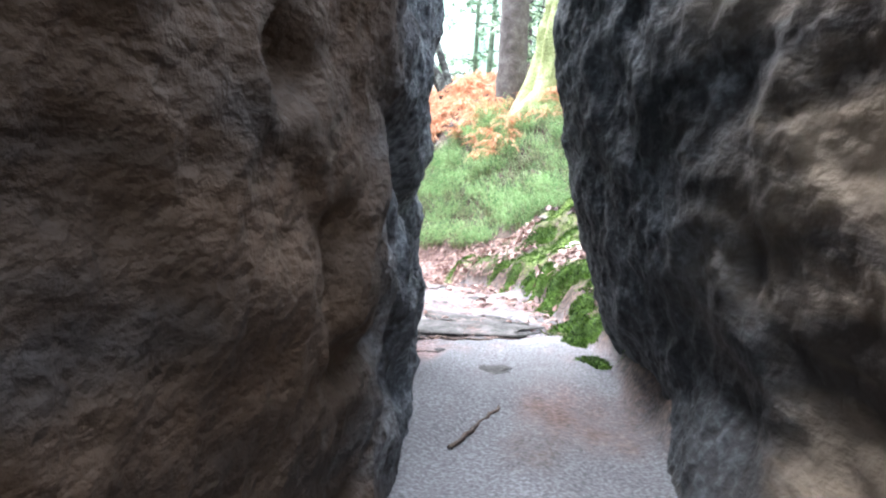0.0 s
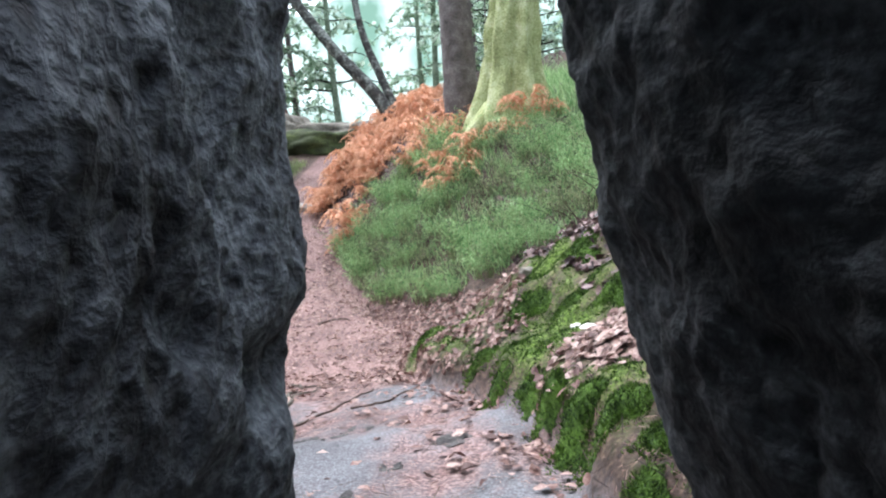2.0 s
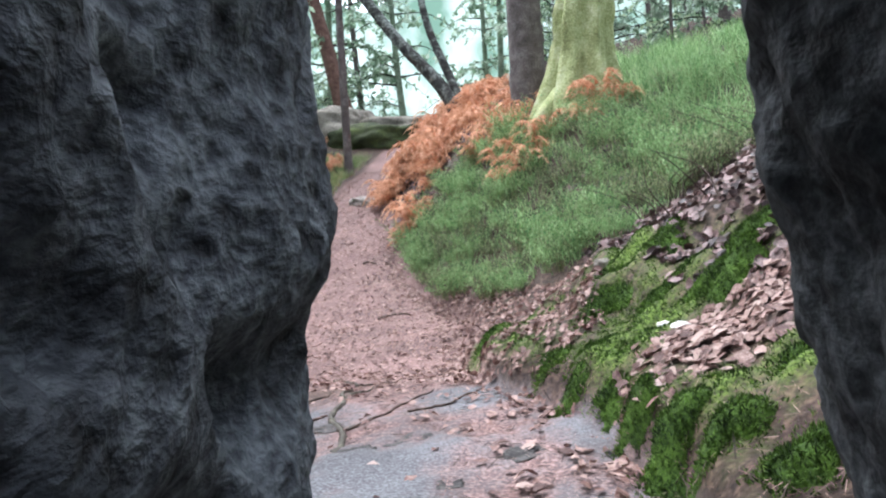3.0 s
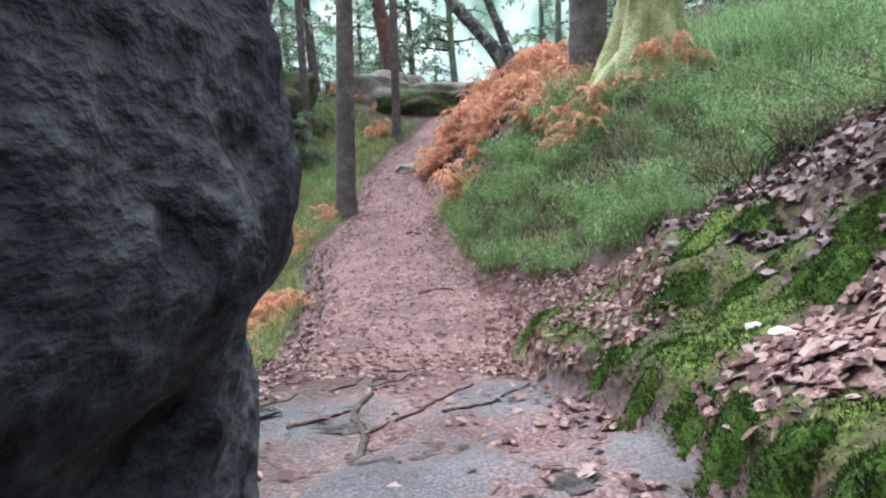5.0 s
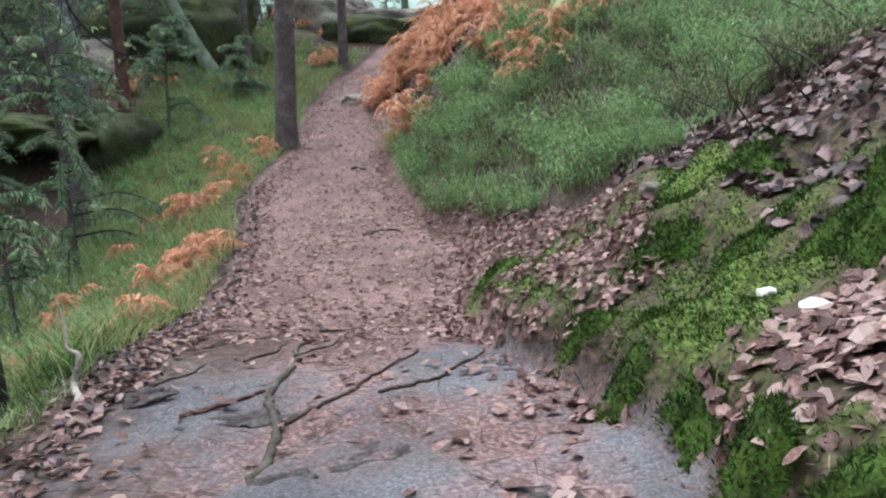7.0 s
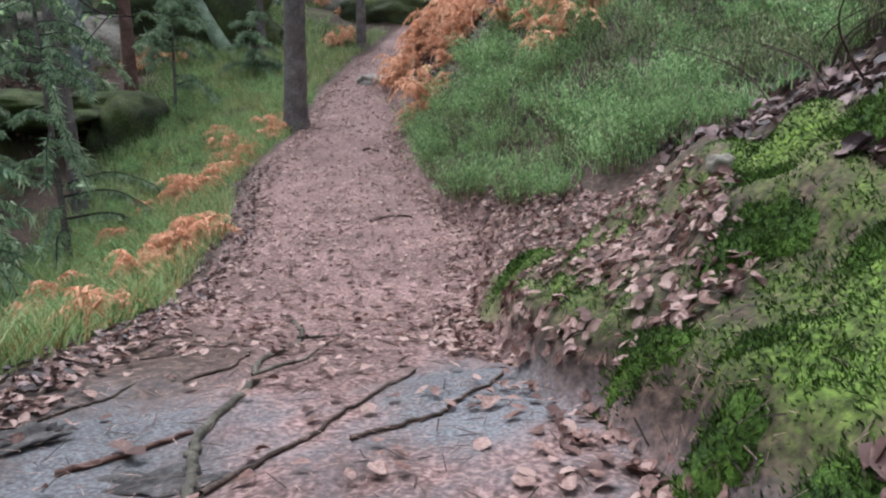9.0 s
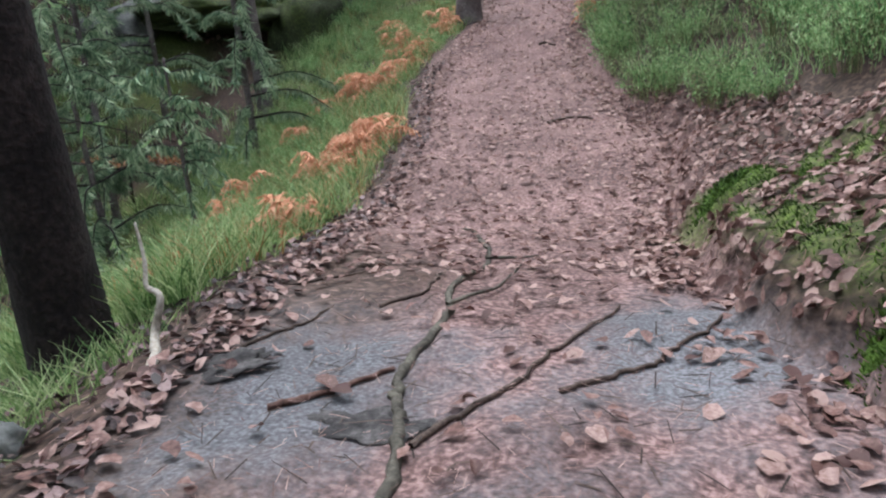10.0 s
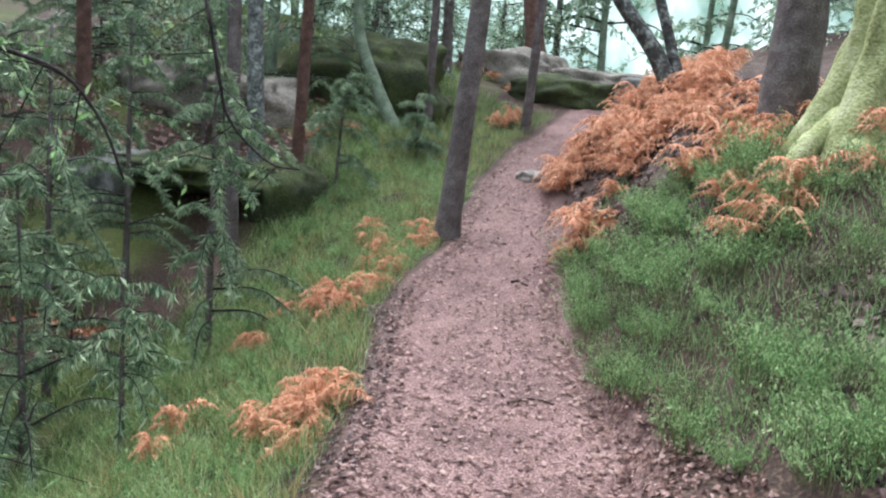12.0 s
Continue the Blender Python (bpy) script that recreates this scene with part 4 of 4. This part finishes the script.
def scatter(makers, spots, rng, lo=0.8, hi=1.2, sink=0.0):
    kinds = [m() for m in makers]
    for i, (x, y) in enumerate(spots):
        s = rng.uniform(lo, hi)
        m = pose(x, y, height(x, y) - sink, rng.uniform(-8, 8), rng.uniform(-8, 8), rng.uniform(0, 360))
        if i < len(kinds):
            kinds[i].scale = (1, 1, 1)
            kinds[i].matrix_world = m
        else:
            ob = copy_thing(kinds[i % len(kinds)], m)
            ob.scale = (s, s, s)


rng = np.random.default_rng(21)
spots = []
for _ in range(6000):
    y = rng.uniform(8.3, 20)
    x = np.interp(y, EDGE_Y, EDGE_R) + rng.uniform(0.1, 6.0)
    zz, r, l = land(x, y)
    lo = np.interp(y, (8.3, 9.2, 10.2, 11.5, 13, 16.5, 20), (2.8, 2.2, 1.35, 0.5, 0.15, 0.1, 1.6))
    hi = np.interp(y, (8.3, 10, 13, 15, 16.6, 17.4, 20), (5.8, 6.0, 6.0, 3.0, 1.2, 0.0, 0.0))
    if lo < r < hi and all((x - a) ** 2 + (y - b) ** 2 > 0.1 + 0.07 * wave(x, y, 2.5) + 0.04 * wave(x, y, 0.9, 2.0) for a, b in spots):
        if (x - 2.2) ** 2 + (y - 15.4) ** 2 > 1.1:
            spots.append((x, y))
spots = spots[:300]
scatter([lambda s=s, h=h, st=st, lf=lf, w=w, lb=lb: bilberry(100 + s, h, st, lf, w, lb) for s, (h, st, lf, w, lb) in enumerate((
    (0.42, STEM, BILBERRY, 0.2, "low fresh green bilberry bush with wiry stems"), (0.3, DULL_STEM, HEATH, 0.26, "sparse dull olive heath bush with bare twigs"),
    (0.62, STEM, BILBERRY, 0.22, "tall fresh green bilberry bush with wiry stems"), (0.5, DULL_STEM, HEATH, 0.2, "tall twiggy olive heath bush"),
    (0.78, STEM, BILBERRY, 0.2, "tallest feathery green bilberry bush on the bank")))], spots, rng, 0.6, 1.25)

# the same shrub in low tufts down the other side of the path
rng = np.random.default_rng(22)
spots = []
for _ in range(3000):
    y = 8.6 + 15 * rng.random() ** 1.2
    x = np.interp(y, EDGE_Y, EDGE_L) - rng.uniform(0.35, 3.4)
    if wave(x, y, 2.1, 5.0) > -0.25 and all((x - a) ** 2 + (y - b) ** 2 > 0.16 for a, b in spots) and (x + 3.5) ** 2 + (y - 18.2) ** 2 > 0.3:
        spots.append((x, y))
scatter([lambda s=s, h=h, w=w: bilberry(120 + s, h, STEM, BILBERRY, w, "low rounded green bilberry tuft in the grass") for s, (h, w) in enumerate(((0.26, 0.24), (0.36, 0.26), (0.2, 0.3)))], spots[:120], rng, 0.7, 1.3)


def grass_field(name, material, n, place, h0, h1, w, lean, seed, label, segs=3):
    """Blades too many to count, on the spots that place() gives."""
    rng = np.random.default_rng(seed)
    x, y = place(rng, n)
    z = land(x, y)[0]
    v, f, c = ribbon(rng, len(x), 0.02, h0, h1, w, lean, segs)
    v = v.reshape(len(x), -1, 3) + np.stack([x, y, z], 1)[:, None]
    ob = mesh_object(name, v.reshape(-1, 3), f, material)
    return tagged(ob, label, "grass", kind="stuff")


def left_strip(rng, n, y0=7.6, y1=30, width=2.6, clump=0.1):
    y = y0 + (y1 - y0) * rng.random(n) ** 1.4
    l = width * rng.random(n) ** 0.9 * np.interp(y, (6.5, 8.5, 11), (0.55, 0.8, 1.0)) + 0.12 + 0.12 * rng.random(n)
    x = np.interp(y, EDGE_Y, EDGE_L) - l
    keep = wave(x, y, 4.0, 3.0) + 0.6 * wave(x, y, 9.0, 1.0) + rng.random(n) * 0.9 > clump - 0.3
    keep &= (x + 2.43) ** 2 + (y - 7.45) ** 2 > 0.06
    return x[keep], y[keep]


grass_field("grass", GRASS, 85000, lambda r, n: left_strip(r, n, 7.6, 30, 4.2), 0.12, 0.42, 0.006, 0.8, 71, "lush green grass and bilberry shoots along the path")
grass_field("grass", GRASS, 9000, lambda r, n: left_strip(r, n, 5.9, 9.5, 2.4, 0.0), 0.06, 0.2, 0.005, 0.9, 72, "lush green grass along the near path edge")
grass_field("dry_grass", DRY_GRASS, 14000, lambda r, n: left_strip(r, n, 7.9, 28, 3.0, 0.7), 0.15, 0.4, 0.007, 0.9, 73, "yellow-brown withered grass among the green")


def gully(rng, n):
    x, y = rng.uniform(-17, -5.5, n), rng.uniform(9, 34, n)
    keep = (wave(x, y, 1.3, 2.0) + 0.5 * wave(x, y, 4.0) > -0.1) & ~((x > -12) & (x < -7.6) & (y > 17.8) & (y < 23))
    return x[keep], y[keep]


def bank_strip(rng, n):
    y = rng.uniform(9.5, 19, n)
    r = rng.uniform(0.1, 2.6, n)
    x = np.interp(y, EDGE_Y, EDGE_R) + r
    keep = (r > np.interp(y, (9.5, 10.5, 12, 16.5, 19), (1.9, 1.2, 0.35, 0.1, 0.8))) & (r < np.interp(y, (9.5, 13, 15, 17.2, 19), (2.6, 2.6, 1.8, 0.6, 1.2)))
    return x[keep], y[keep]


def hilltop(rng, n):
    y, r = rng.uniform(10, 20, n), rng.uniform(2.5, 9, n)
    x = np.interp(y, EDGE_Y, EDGE_R) + r
    keep = (wave(x, y, 2.0, 4.0) + rng.random(n) > 0.1) & (r > np.interp(y, (8.5, 15, 20), (3.5, 3.5, 5)))
    return x[keep], y[keep]


grass_field("grass", BILBERRY, 14000, lambda r, n: bank_strip(r, n), 0.08, 0.3, 0.006, 0.8, 76, "fresh green shoots between the bilberry bushes")
grass_field("grass", BILBERRY, 16000, lambda r, n: hilltop(r, n), 0.2, 0.6, 0.012, 0.8, 77, "tall green undergrowth on top of the bank")
grass_field("grass", GRASS, 42000, lambda r, n: gully(r, n), 0.12, 0.4, 0.012, 0.9, 75, "rough green undergrowth in the gully")


# ---- bracken ----
def frond(rng, length, arch):
    """One dead fern leaf: a bent rib with drooping, tapered leaflets, one connected sheet."""
    n = 19
    t = np.linspace(0, 1, n)
    rib = np.stack([t * length * 0.9, 0.07 * length * np.sin(t * 3 + rng.random() * 6), arch * length * np.sin(t * np.pi * 0.85) - 0.12 * t * t], 1)
    half = np.linspace(0.005, 0.0015, n)
    vs = [rib + np.array([0, 1, 0]) * half[:, None], rib - np.array([0, 1, 0]) * half[:, None]]
    fs = [(k, n + k, n + k + 1, k + 1) for k in range(n - 1)]
    c = 2 * n
    for k in range(3, n - 1):
        L = length * 0.3 * (1 - t[k]) ** 0.7 * rng.uniform(0.6, 1.15) + 0.015
        for side, row in ((1, 0), (-1, n)):
            d = np.array([0.35 + 0.2 * rng.normal(), side, -0.45 + 0.4 * rng.normal()])
            d /= np.linalg.norm(d)
            w = np.array([0.05 * L + 0.003, 0, 0.04 * L * rng.normal()])
            m, e = rib[k] + d * L * 0.5, rib[k] + d * L + np.array([0, 0, -0.3 * L])
            vs.append(np.array([m - w, m + w, e + w * 0.2, e - w * 0.2]))
            fs += [(row + k, row + k + 1, c + 1, c), (c, c + 1, c + 2, c + 3)]
            c += 4
    return np.concatenate(vs), np.array(fs)


def bracken(seed, size):
    rng = np.random.default_rng(seed)
    root = new("dead_bracken")
    for i in range(14):
        v, f = frond(rng, size * rng.uniform(0.6, 1.1), rng.uniform(0.05, 0.5))
        ob = mesh_object("frond", v, f, FERN, root)
        ob.matrix_local = pose(0, 0, 0.02 * i, rng.uniform(-25, 25), rng.uniform(-20, 15), i * 47 + rng.uniform(-20, 20))
    return tagged(root, "collapsed rust-orange dead bracken fern on the bank", "fern", "dead bracken heap")


rng = np.random.default_rng(33)
spots = []
for _ in range(8000):
    y = rng.uniform(17.3, 27)
    x = np.interp(y, EDGE_Y, EDGE_R) + rng.uniform(-0.1, 3.3)
    r = land(x, y)[1]
    hi = np.interp(y, (17.3, 18.2, 20, 23, 27), (0.5, 0.7, 2.6, 3.2, 2.6))
    lo = np.interp(y, (17.3, 18.1, 18.6, 20.6, 22, 27), (0.1, 0.2, 1.1, 0.7, 0.05, 0.2))
    if lo < r < hi and all((x - a) ** 2 + (y - b) ** 2 > 0.075 for a, b in spots):
        spots.append((x, y))
spots = spots[:180]
spots += [(1.0, 14.1), (1.35, 14.3), (0.7, 14.5), (1.9, 14.2), (0.6, 15.1), (2.3, 14.6), (2.7, 14.4), (1.0, 16.4), (1.3, 15.9), (0.7, 16.8), (1.7, 16.5), (1.1, 16.9), (1.5, 17.1), (0.4, 16.2), (0.9, 17.0), (1.3, 17.6), (0.6, 18.0), (1.6, 18.6), (1.0, 19.0), (0.3, 18.9),
          (-4.6, 29.0), (-4.8, 28.3), (-5.2, 31.5), (-6.2, 32.6), (-4.6, 33.6), (-7.0, 33.0), (-3.8, 33.4), (-5.4, 33.2), (-8.0, 24.0), (-8.6, 23.4), (-3.9, 9.8)]
scatter([lambda s=s: bracken(200 + s, 0.45 + 0.08 * s) for s in range(4)], spots, rng, 0.75, 1.25, 0.02)
small = []
for _ in range(46):
    y = rng.choice((9.5, 11.8, 12.3, 15.6, 16.2, 17.8)) + rng.normal() * 0.45
    small.append((np.interp(y, EDGE_Y, EDGE_L) - 0.35 - abs(rng.normal()) * 0.75, y))
small = [(x, y) for x, y in small if (x + 2.43) ** 2 + (y - 7.45) ** 2 > 0.1]
scatter([lambda s=s: bracken(230 + s, 0.32 + 0.07 * s) for s in range(3)], small, rng, 0.7, 1.2)

# orange beech sprig deep in the gully
gz = height(-8.9, 15.4)
rng = np.random.default_rng(41)
root = new("beech_sapling")
root.location = (-8.9, 15.4, gz)
p = bend([(0, 0, -0.1), (0.05, 0, 0.5), (0.15, 0.05, 1.3)], 6)
v, f = tube(p, np.linspace(0.03, 0.012, len(p)), 6)
mesh_object("stem", v, f, DARK_BARK, root)
gs = []
for a in (0.0, 0.3, 2.9, 3.3, 0.8):
    bl = bend([(0.05, 0, 0.6), (0.05 + 0.5 * math.cos(a), 0.4 * math.sin(a), 0.72), (0.05 + 1.0 * math.cos(a), 0.7 * math.sin(a), 0.66)], 5)
    gs.append(sprays(rng, bl, 50, 0.1, 0.2, 0.09))
v, f = joined(gs)
mesh_object("foliage", v, f, FERN, root)
tagged(root, "beech sapling with bright orange withered leaves", "sapling")


# ---- moss cushions ----
def cushion(x, y, rx, ry, h, seed, n):
    rng = np.random.default_rng(seed)
    root = new("moss_cushion")
    z = height(x, y)
    root.location = (x, y, z)
    k = 26
    u, w = np.meshgrid(np.linspace(0, 1, 14), np.arange(k) * 2 * np.pi / k, indexing="ij")
    edge = 1 + 0.22 * np.sin(2 * w + seed) + 0.14 * np.sin(3 * w + 3 * seed) + 0.1 * np.sin(7 * w + 2 * seed)
    px, py = rx * u * edge * np.cos(w), ry * u * edge * np.sin(w)
    g = land(x + px, y + py)[0] - z
    pz = g + h * (1 - u ** 2.2) * (1 + 0.35 * wave(px + x, py + y, 14, seed)) - 0.03 * u
    i, j = np.meshgrid(np.arange(13), np.arange(k), indexing="ij")
    j2 = (j + 1) % k
    f = np.stack([i * k + j, i * k + j2, (i + 1) * k + j2, (i + 1) * k + j], -1).reshape(-1, 4)
    mesh_object("cushion", np.stack([px, py, pz], -1).reshape(-1, 3), f, MOSS, root, smooth=True)
    q, s = np.minimum(np.sqrt(rng.random(n)) * 1.05 + np.abs(rng.normal(size=n)) * 0.1 * (rng.random(n) < 0.3), 1.3), rng.random(n) * 2 * np.pi
    e = 1 + 0.22 * np.sin(2 * s + seed) + 0.14 * np.sin(3 * s + 3 * seed) + 0.1 * np.sin(7 * s + 2 * seed)
    ax, ay = rx * q * e * np.cos(s), ry * q * e * np.sin(s)
    az = land(x + ax, y + ay)[0] - z + h * np.maximum(1 - q ** 2.2, 0) * (1 + 0.35 * wave(ax + x, ay + y, 14, seed)) - 0.03 * np.minimum(q, 1) * (q < 1)
    d = np.stack([ax / rx * 0.6, ay / ry * 0.6, np.ones(n)], 1) + rng.normal(size=(n, 3)) * 0.8
    d /= np.linalg.norm(d, axis=1)[:, None]
    sd = np.cross(d, rng.normal(size=(n, 3)))
    sd /= np.linalg.norm(sd, axis=1)[:, None]
    fr = np.stack([d, sd, np.cross(d, sd)], 2)
    ln = 0.014 + 0.024 * rng.random(n)
    v, f = bake(BIT_V, BIT_F, np.stack([ax, ay, az], 1) + d * (ln * 0.35)[:, None], fr, np.stack([ln, ln * 0.35, ln], 1))
    tagged(mesh_object("moss_fuzz", v, f, MOSS, root), kind="stuff")
    return tagged(root, "bright green moss cushion on the ledge", "moss", "moss cushions on the bank")


for i, (x, y, rx, ry, h) in enumerate(((0.78, 6.3, 0.14, 0.18, 0.05), (0.82, 5.9, 0.13, 0.15, 0.07), (0.88, 5.55, 0.15, 0.17, 0.09), (0.98, 5.25, 0.16, 0.17, 0.09), (0.62, 6.65, 0.12, 0.15, 0.05), (0.85, 6.85, 0.2, 0.16, 0.04),
                                      (1.5, 6.75, 0.3, 0.2, 0.1), (1.75, 6.95, 0.25, 0.2, 0.1), (1.25, 7.15, 0.3, 0.18, 0.05), (1.0, 7.5, 0.22, 0.2, 0.05), (0.25, 9.06, 0.18, 0.16, 0.07), (0.6, 7.2, 0.16, 0.2, 0.04),
                                      (1.45, 7.75, 0.2, 0.24, 0.06), (1.35, 5.55, 0.1, 0.1, 0.06), (1.1, 4.9, 0.15, 0.15, 0.08), (1.15, 8.0, 0.16, 0.2, 0.05), (0.86, 4.6, 0.14, 0.2, 0.08), (0.82, 4.15, 0.14, 0.18, 0.08), (0.8, 3.7, 0.12, 0.18, 0.06))):
    cushion(x, y, rx, ry, h, 300 + i, int(70000 * rx * ry) + 300)


def moss_carpet():
    rng = np.random.default_rng(77)
    x, y = rng.uniform(0.2, 2.6, 150000), rng.uniform(3.0, 9.6, 150000)
    keep = moss_amount(x, y) > 0.25 + 0.5 * rng.random(len(x))
    x, y = x[keep], y[keep]
    n = len(x)
    d = ground_normal(x, y) + rng.normal(size=(n, 3)) * 0.6
    d /= np.linalg.norm(d, axis=1)[:, None]
    s = np.cross(d, rng.normal(size=(n, 3)))
    s /= np.linalg.norm(s, axis=1)[:, None]
    ln = 0.012 + 0.018 * rng.random(n)
    z = land(x, y)[0] + 0.03 * moss_amount(x, y) * (1 + wave(x, y, 17, 1.0))
    v, f = bake(BIT_V, BIT_F, np.stack([x, y, z], 1) + d * (ln * 0.3)[:, None], np.stack([d, s, np.cross(d, s)], 2), np.stack([ln, ln * 0.4, ln], 1))
    return tagged(mesh_object("moss_carpet", v, f, MOSS), "bright green moss carpet over the bank", "moss", kind="stuff")


moss_carpet()


# ---- fallen leaves, twigs and needles ----
def litter(name, spots_of, n, lo, hi, seed, label, tilt=0.35, material=LITTER):
    rng = np.random.default_rng(seed)
    x, y = spots_of(rng, n)
    up_dir = ground_normal(x, y)
    p = np.stack([x, y, land(x, y)[0]], 1) + up_dir * (0.012 + 0.02 * rng.random(len(x)))[:, None]
    v, f = bake(LEAF_V, LEAF_F, p, turns(rng, len(x), up_dir, tilt), np.stack([rng.uniform(lo, hi, len(x)), rng.uniform(lo, hi, len(x)), rng.uniform(0.2 * lo, hi, len(x))], 1))
    return tagged(mesh_object(name, v, f, material), label, "leaf litter", kind="stuff")


def on_path(rng, n):
    y = 4.6 + 24 * rng.random(n) ** 1.3
    a, b = np.interp(y, EDGE_Y, EDGE_L), np.interp(y, EDGE_Y, EDGE_R)
    u = rng.random(n)
    edge = rng.random(n) < 0.35
    u = np.where(edge, np.where(rng.random(n) < 0.5, u * 0.14, 1 - u * 0.14), u)
    x = a + (b - a) * u
    keep = (slab_amount(x, y) < 0.3) | (rng.random(n) < 0.25)
    keep &= (y > 8.0) | edge | (rng.random(n) < 0.3)
    return x[keep], y[keep]


def on_bank(rng, n):
    y = rng.uniform(7.2, 14, n)
    r = rng.uniform(0.0, 1.5, n)
    x = np.interp(y, EDGE_Y, EDGE_R) + r
    keep = r < np.interp(y, (7.2, 8, 9, 10, 12, 14), (0.5, 0.9, 1.1, 1.0, 0.6, 0.3))
    keep &= (moss_amount(x, y) < 0.5) | (rng.random(n) < 0.12)
    return x[keep], y[keep]


def on_upper(rng, n):
    x, y = rng.uniform(1.3, 4.2, n), rng.uniform(5.6, 13, n)
    keep = (moss_amount(x, y) < 0.35) & (land(x, y)[1] > 0.9)
    return x[keep], y[keep]


def under_fern(rng, n):
    y = rng.uniform(15, 22, n)
    return np.interp(y, EDGE_Y, EDGE_R) + rng.uniform(0.25, 4.0, n), y


def on_left(rng, n):
    y = rng.uniform(5.2, 16, n)
    x = np.interp(y, EDGE_Y, EDGE_L) + 0.15 - rng.random(n) ** 1.6 * 0.9
    return x, y


litter("path_leaves", on_path, 12000, 0.03, 0.08, 81, "pinkish-brown fallen leaves trodden into the path", 0.2)
litter("bank_leaves", on_bank, 5600, 0.035, 0.075, 82, "brown fallen leaves heaped at the foot of the bank")
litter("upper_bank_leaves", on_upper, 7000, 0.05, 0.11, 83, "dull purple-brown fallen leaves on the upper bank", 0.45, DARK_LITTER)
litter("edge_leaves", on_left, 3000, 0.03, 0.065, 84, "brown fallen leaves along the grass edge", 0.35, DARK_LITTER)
litter("heap_leaves", lambda r, n: (1.36 + 0.52 * np.clip(r.normal(size=n) * 0.5, -1, 1), 6.12 + 0.36 * np.clip(r.normal(size=n) * 0.5, -1, 1)), 420, 0.045, 0.09, 87, "pinkish-brown fallen leaves under the heap on the ledge", 0.2)
litter("slope_leaves", lambda r, n: (r.uniform(-16, -9, n), r.uniform(20, 28, n)), 3000, 0.1, 0.2, 85, "pinkish fallen leaves on the far slope")
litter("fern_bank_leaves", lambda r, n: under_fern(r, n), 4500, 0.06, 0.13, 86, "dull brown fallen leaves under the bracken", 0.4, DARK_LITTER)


def debris(name, n, place, lo, hi, w, material, seed, label):
    rng = np.random.default_rng(seed)
    x, y = place(rng, n)
    upn = ground_normal(x, y)
    p = np.stack([x, y, land(x, y)[0]], 1) + upn * 0.016
    s = rng.uniform(lo, hi, len(x))
    tv = [(-0.5, -1, 0), (0.5, -0.7, 0), (0.5, 0.7, 0), (-0.5, 1, 0), (0, 0, 1.3)]
    tf = [(0, 1, 4), (1, 2, 4), (2, 3, 4), (3, 0, 4)]
    v, f = bake(tv, tf, p, turns(rng, len(x), upn, 0.12), np.stack([s, w * (0.5 + rng.random(len(x))), np.full(len(x), w)], 1))
    return tagged(mesh_object(name, v, f, material), label, "forest litter", kind="stuff")


def whole_path(rng, n):
    y = 4.2 + 12 * rng.random(n) ** 1.5
    a, b = np.interp(y, EDGE_Y, EDGE_L), np.interp(y, EDGE_Y, EDGE_R)
    return a - 0.2 + (b - a + 0.9) * rng.random(n), y


debris("twig_litter", 2600, whole_path, 0.03, 0.13, 0.0022, TWIG, 91, "small dark broken twigs scattered on the path")
debris("needle_litter", 9000, whole_path, 0.02, 0.06, 0.0011, LITTER, 92, "reddish fallen needles scattered on the path")

# the heap of large leaves on the ledge, leaf by leaf
heap = new("leaf_heap")
heap.location = (1.36, 6.12, height(1.36, 6.12))
leaf_me = bpy.data.meshes.new("leaf")
leaf_me.from_pydata(LEAF_V, [], LEAF_F)
leaf_me.materials.append(LEAF)
rng = np.random.default_rng(55)
for i in range(290):
    while True:
        a, b = rng.uniform(-1, 1, size=2)
        if a * a + b * b < 1:
            break
    x, y = 1.36 + 0.6 * a + 0.1 * b, 6.12 + 0.42 * b
    nrm = Vector(ground_normal(np.array([x]), np.array([y]))[0]) + Vector(rng.normal(size=3) * 0.2)
    q = nrm.to_track_quat("Z", "Y").to_matrix().to_4x4()
    s = rng.uniform(0.05, 0.095)
    ob = new("leaf", leaf_me)
    ob.parent = heap
    ob.matrix_local = Matrix.Translation((x - 1.36, y - 6.12, height(x, y) - heap.location.z + 0.012 + 0.035 * rng.random() * (1 - a * a - b * b))) @ q @ pose(0, 0, 0, 0, 0, rng.uniform(0, 360)) @ Matrix.Diagonal((s, s * rng.uniform(0.8, 1.1), s * rng.uniform(0.15, 0.8), 1))
tagged(heap, "heap of large pinkish-brown fallen leaves on the mossy ledge", "leaf heap")
pale = bpy.data.meshes.new("pale_leaf")
pale.from_pydata(LEAF_V, [], LEAF_F)
pale.materials.append(PALE_LEAF)
ob = new("pale_leaf", pale)
ob.matrix_world = pose(1.14, 6.33, height(1.14, 6.33) + 0.075, 6, -8, 10) @ Matrix.Diagonal((0.11, 0.1, 0.08, 1))
tagged(ob, "single whitish leaf on top of the brown heap", "leaf")
for i, (x, y) in enumerate(((0.22, 6.05), (0.35, 6.0), (0.3, 6.75), (0.45, 6.55), (-0.35, 5.85), (0.1, 7.35), (0.62, 7.15), (-0.95, 6.9), (0.3, 5.5), (-0.15, 8.2), (-1.9, 8.6), (0.05, 6.45))):
    ob = new("fallen_leaf", leaf_me)
    ob.matrix_world = pose(x, y, height(x, y) + 0.022, 5 * i % 17 - 8, 7 * i % 19 - 9, 47 * i) @ Matrix.Diagonal((0.095, 0.09, 0.07, 1))
    tagged(ob, "single pinkish-brown fallen leaf lying on the ground", "leaf", "single fallen leaves")
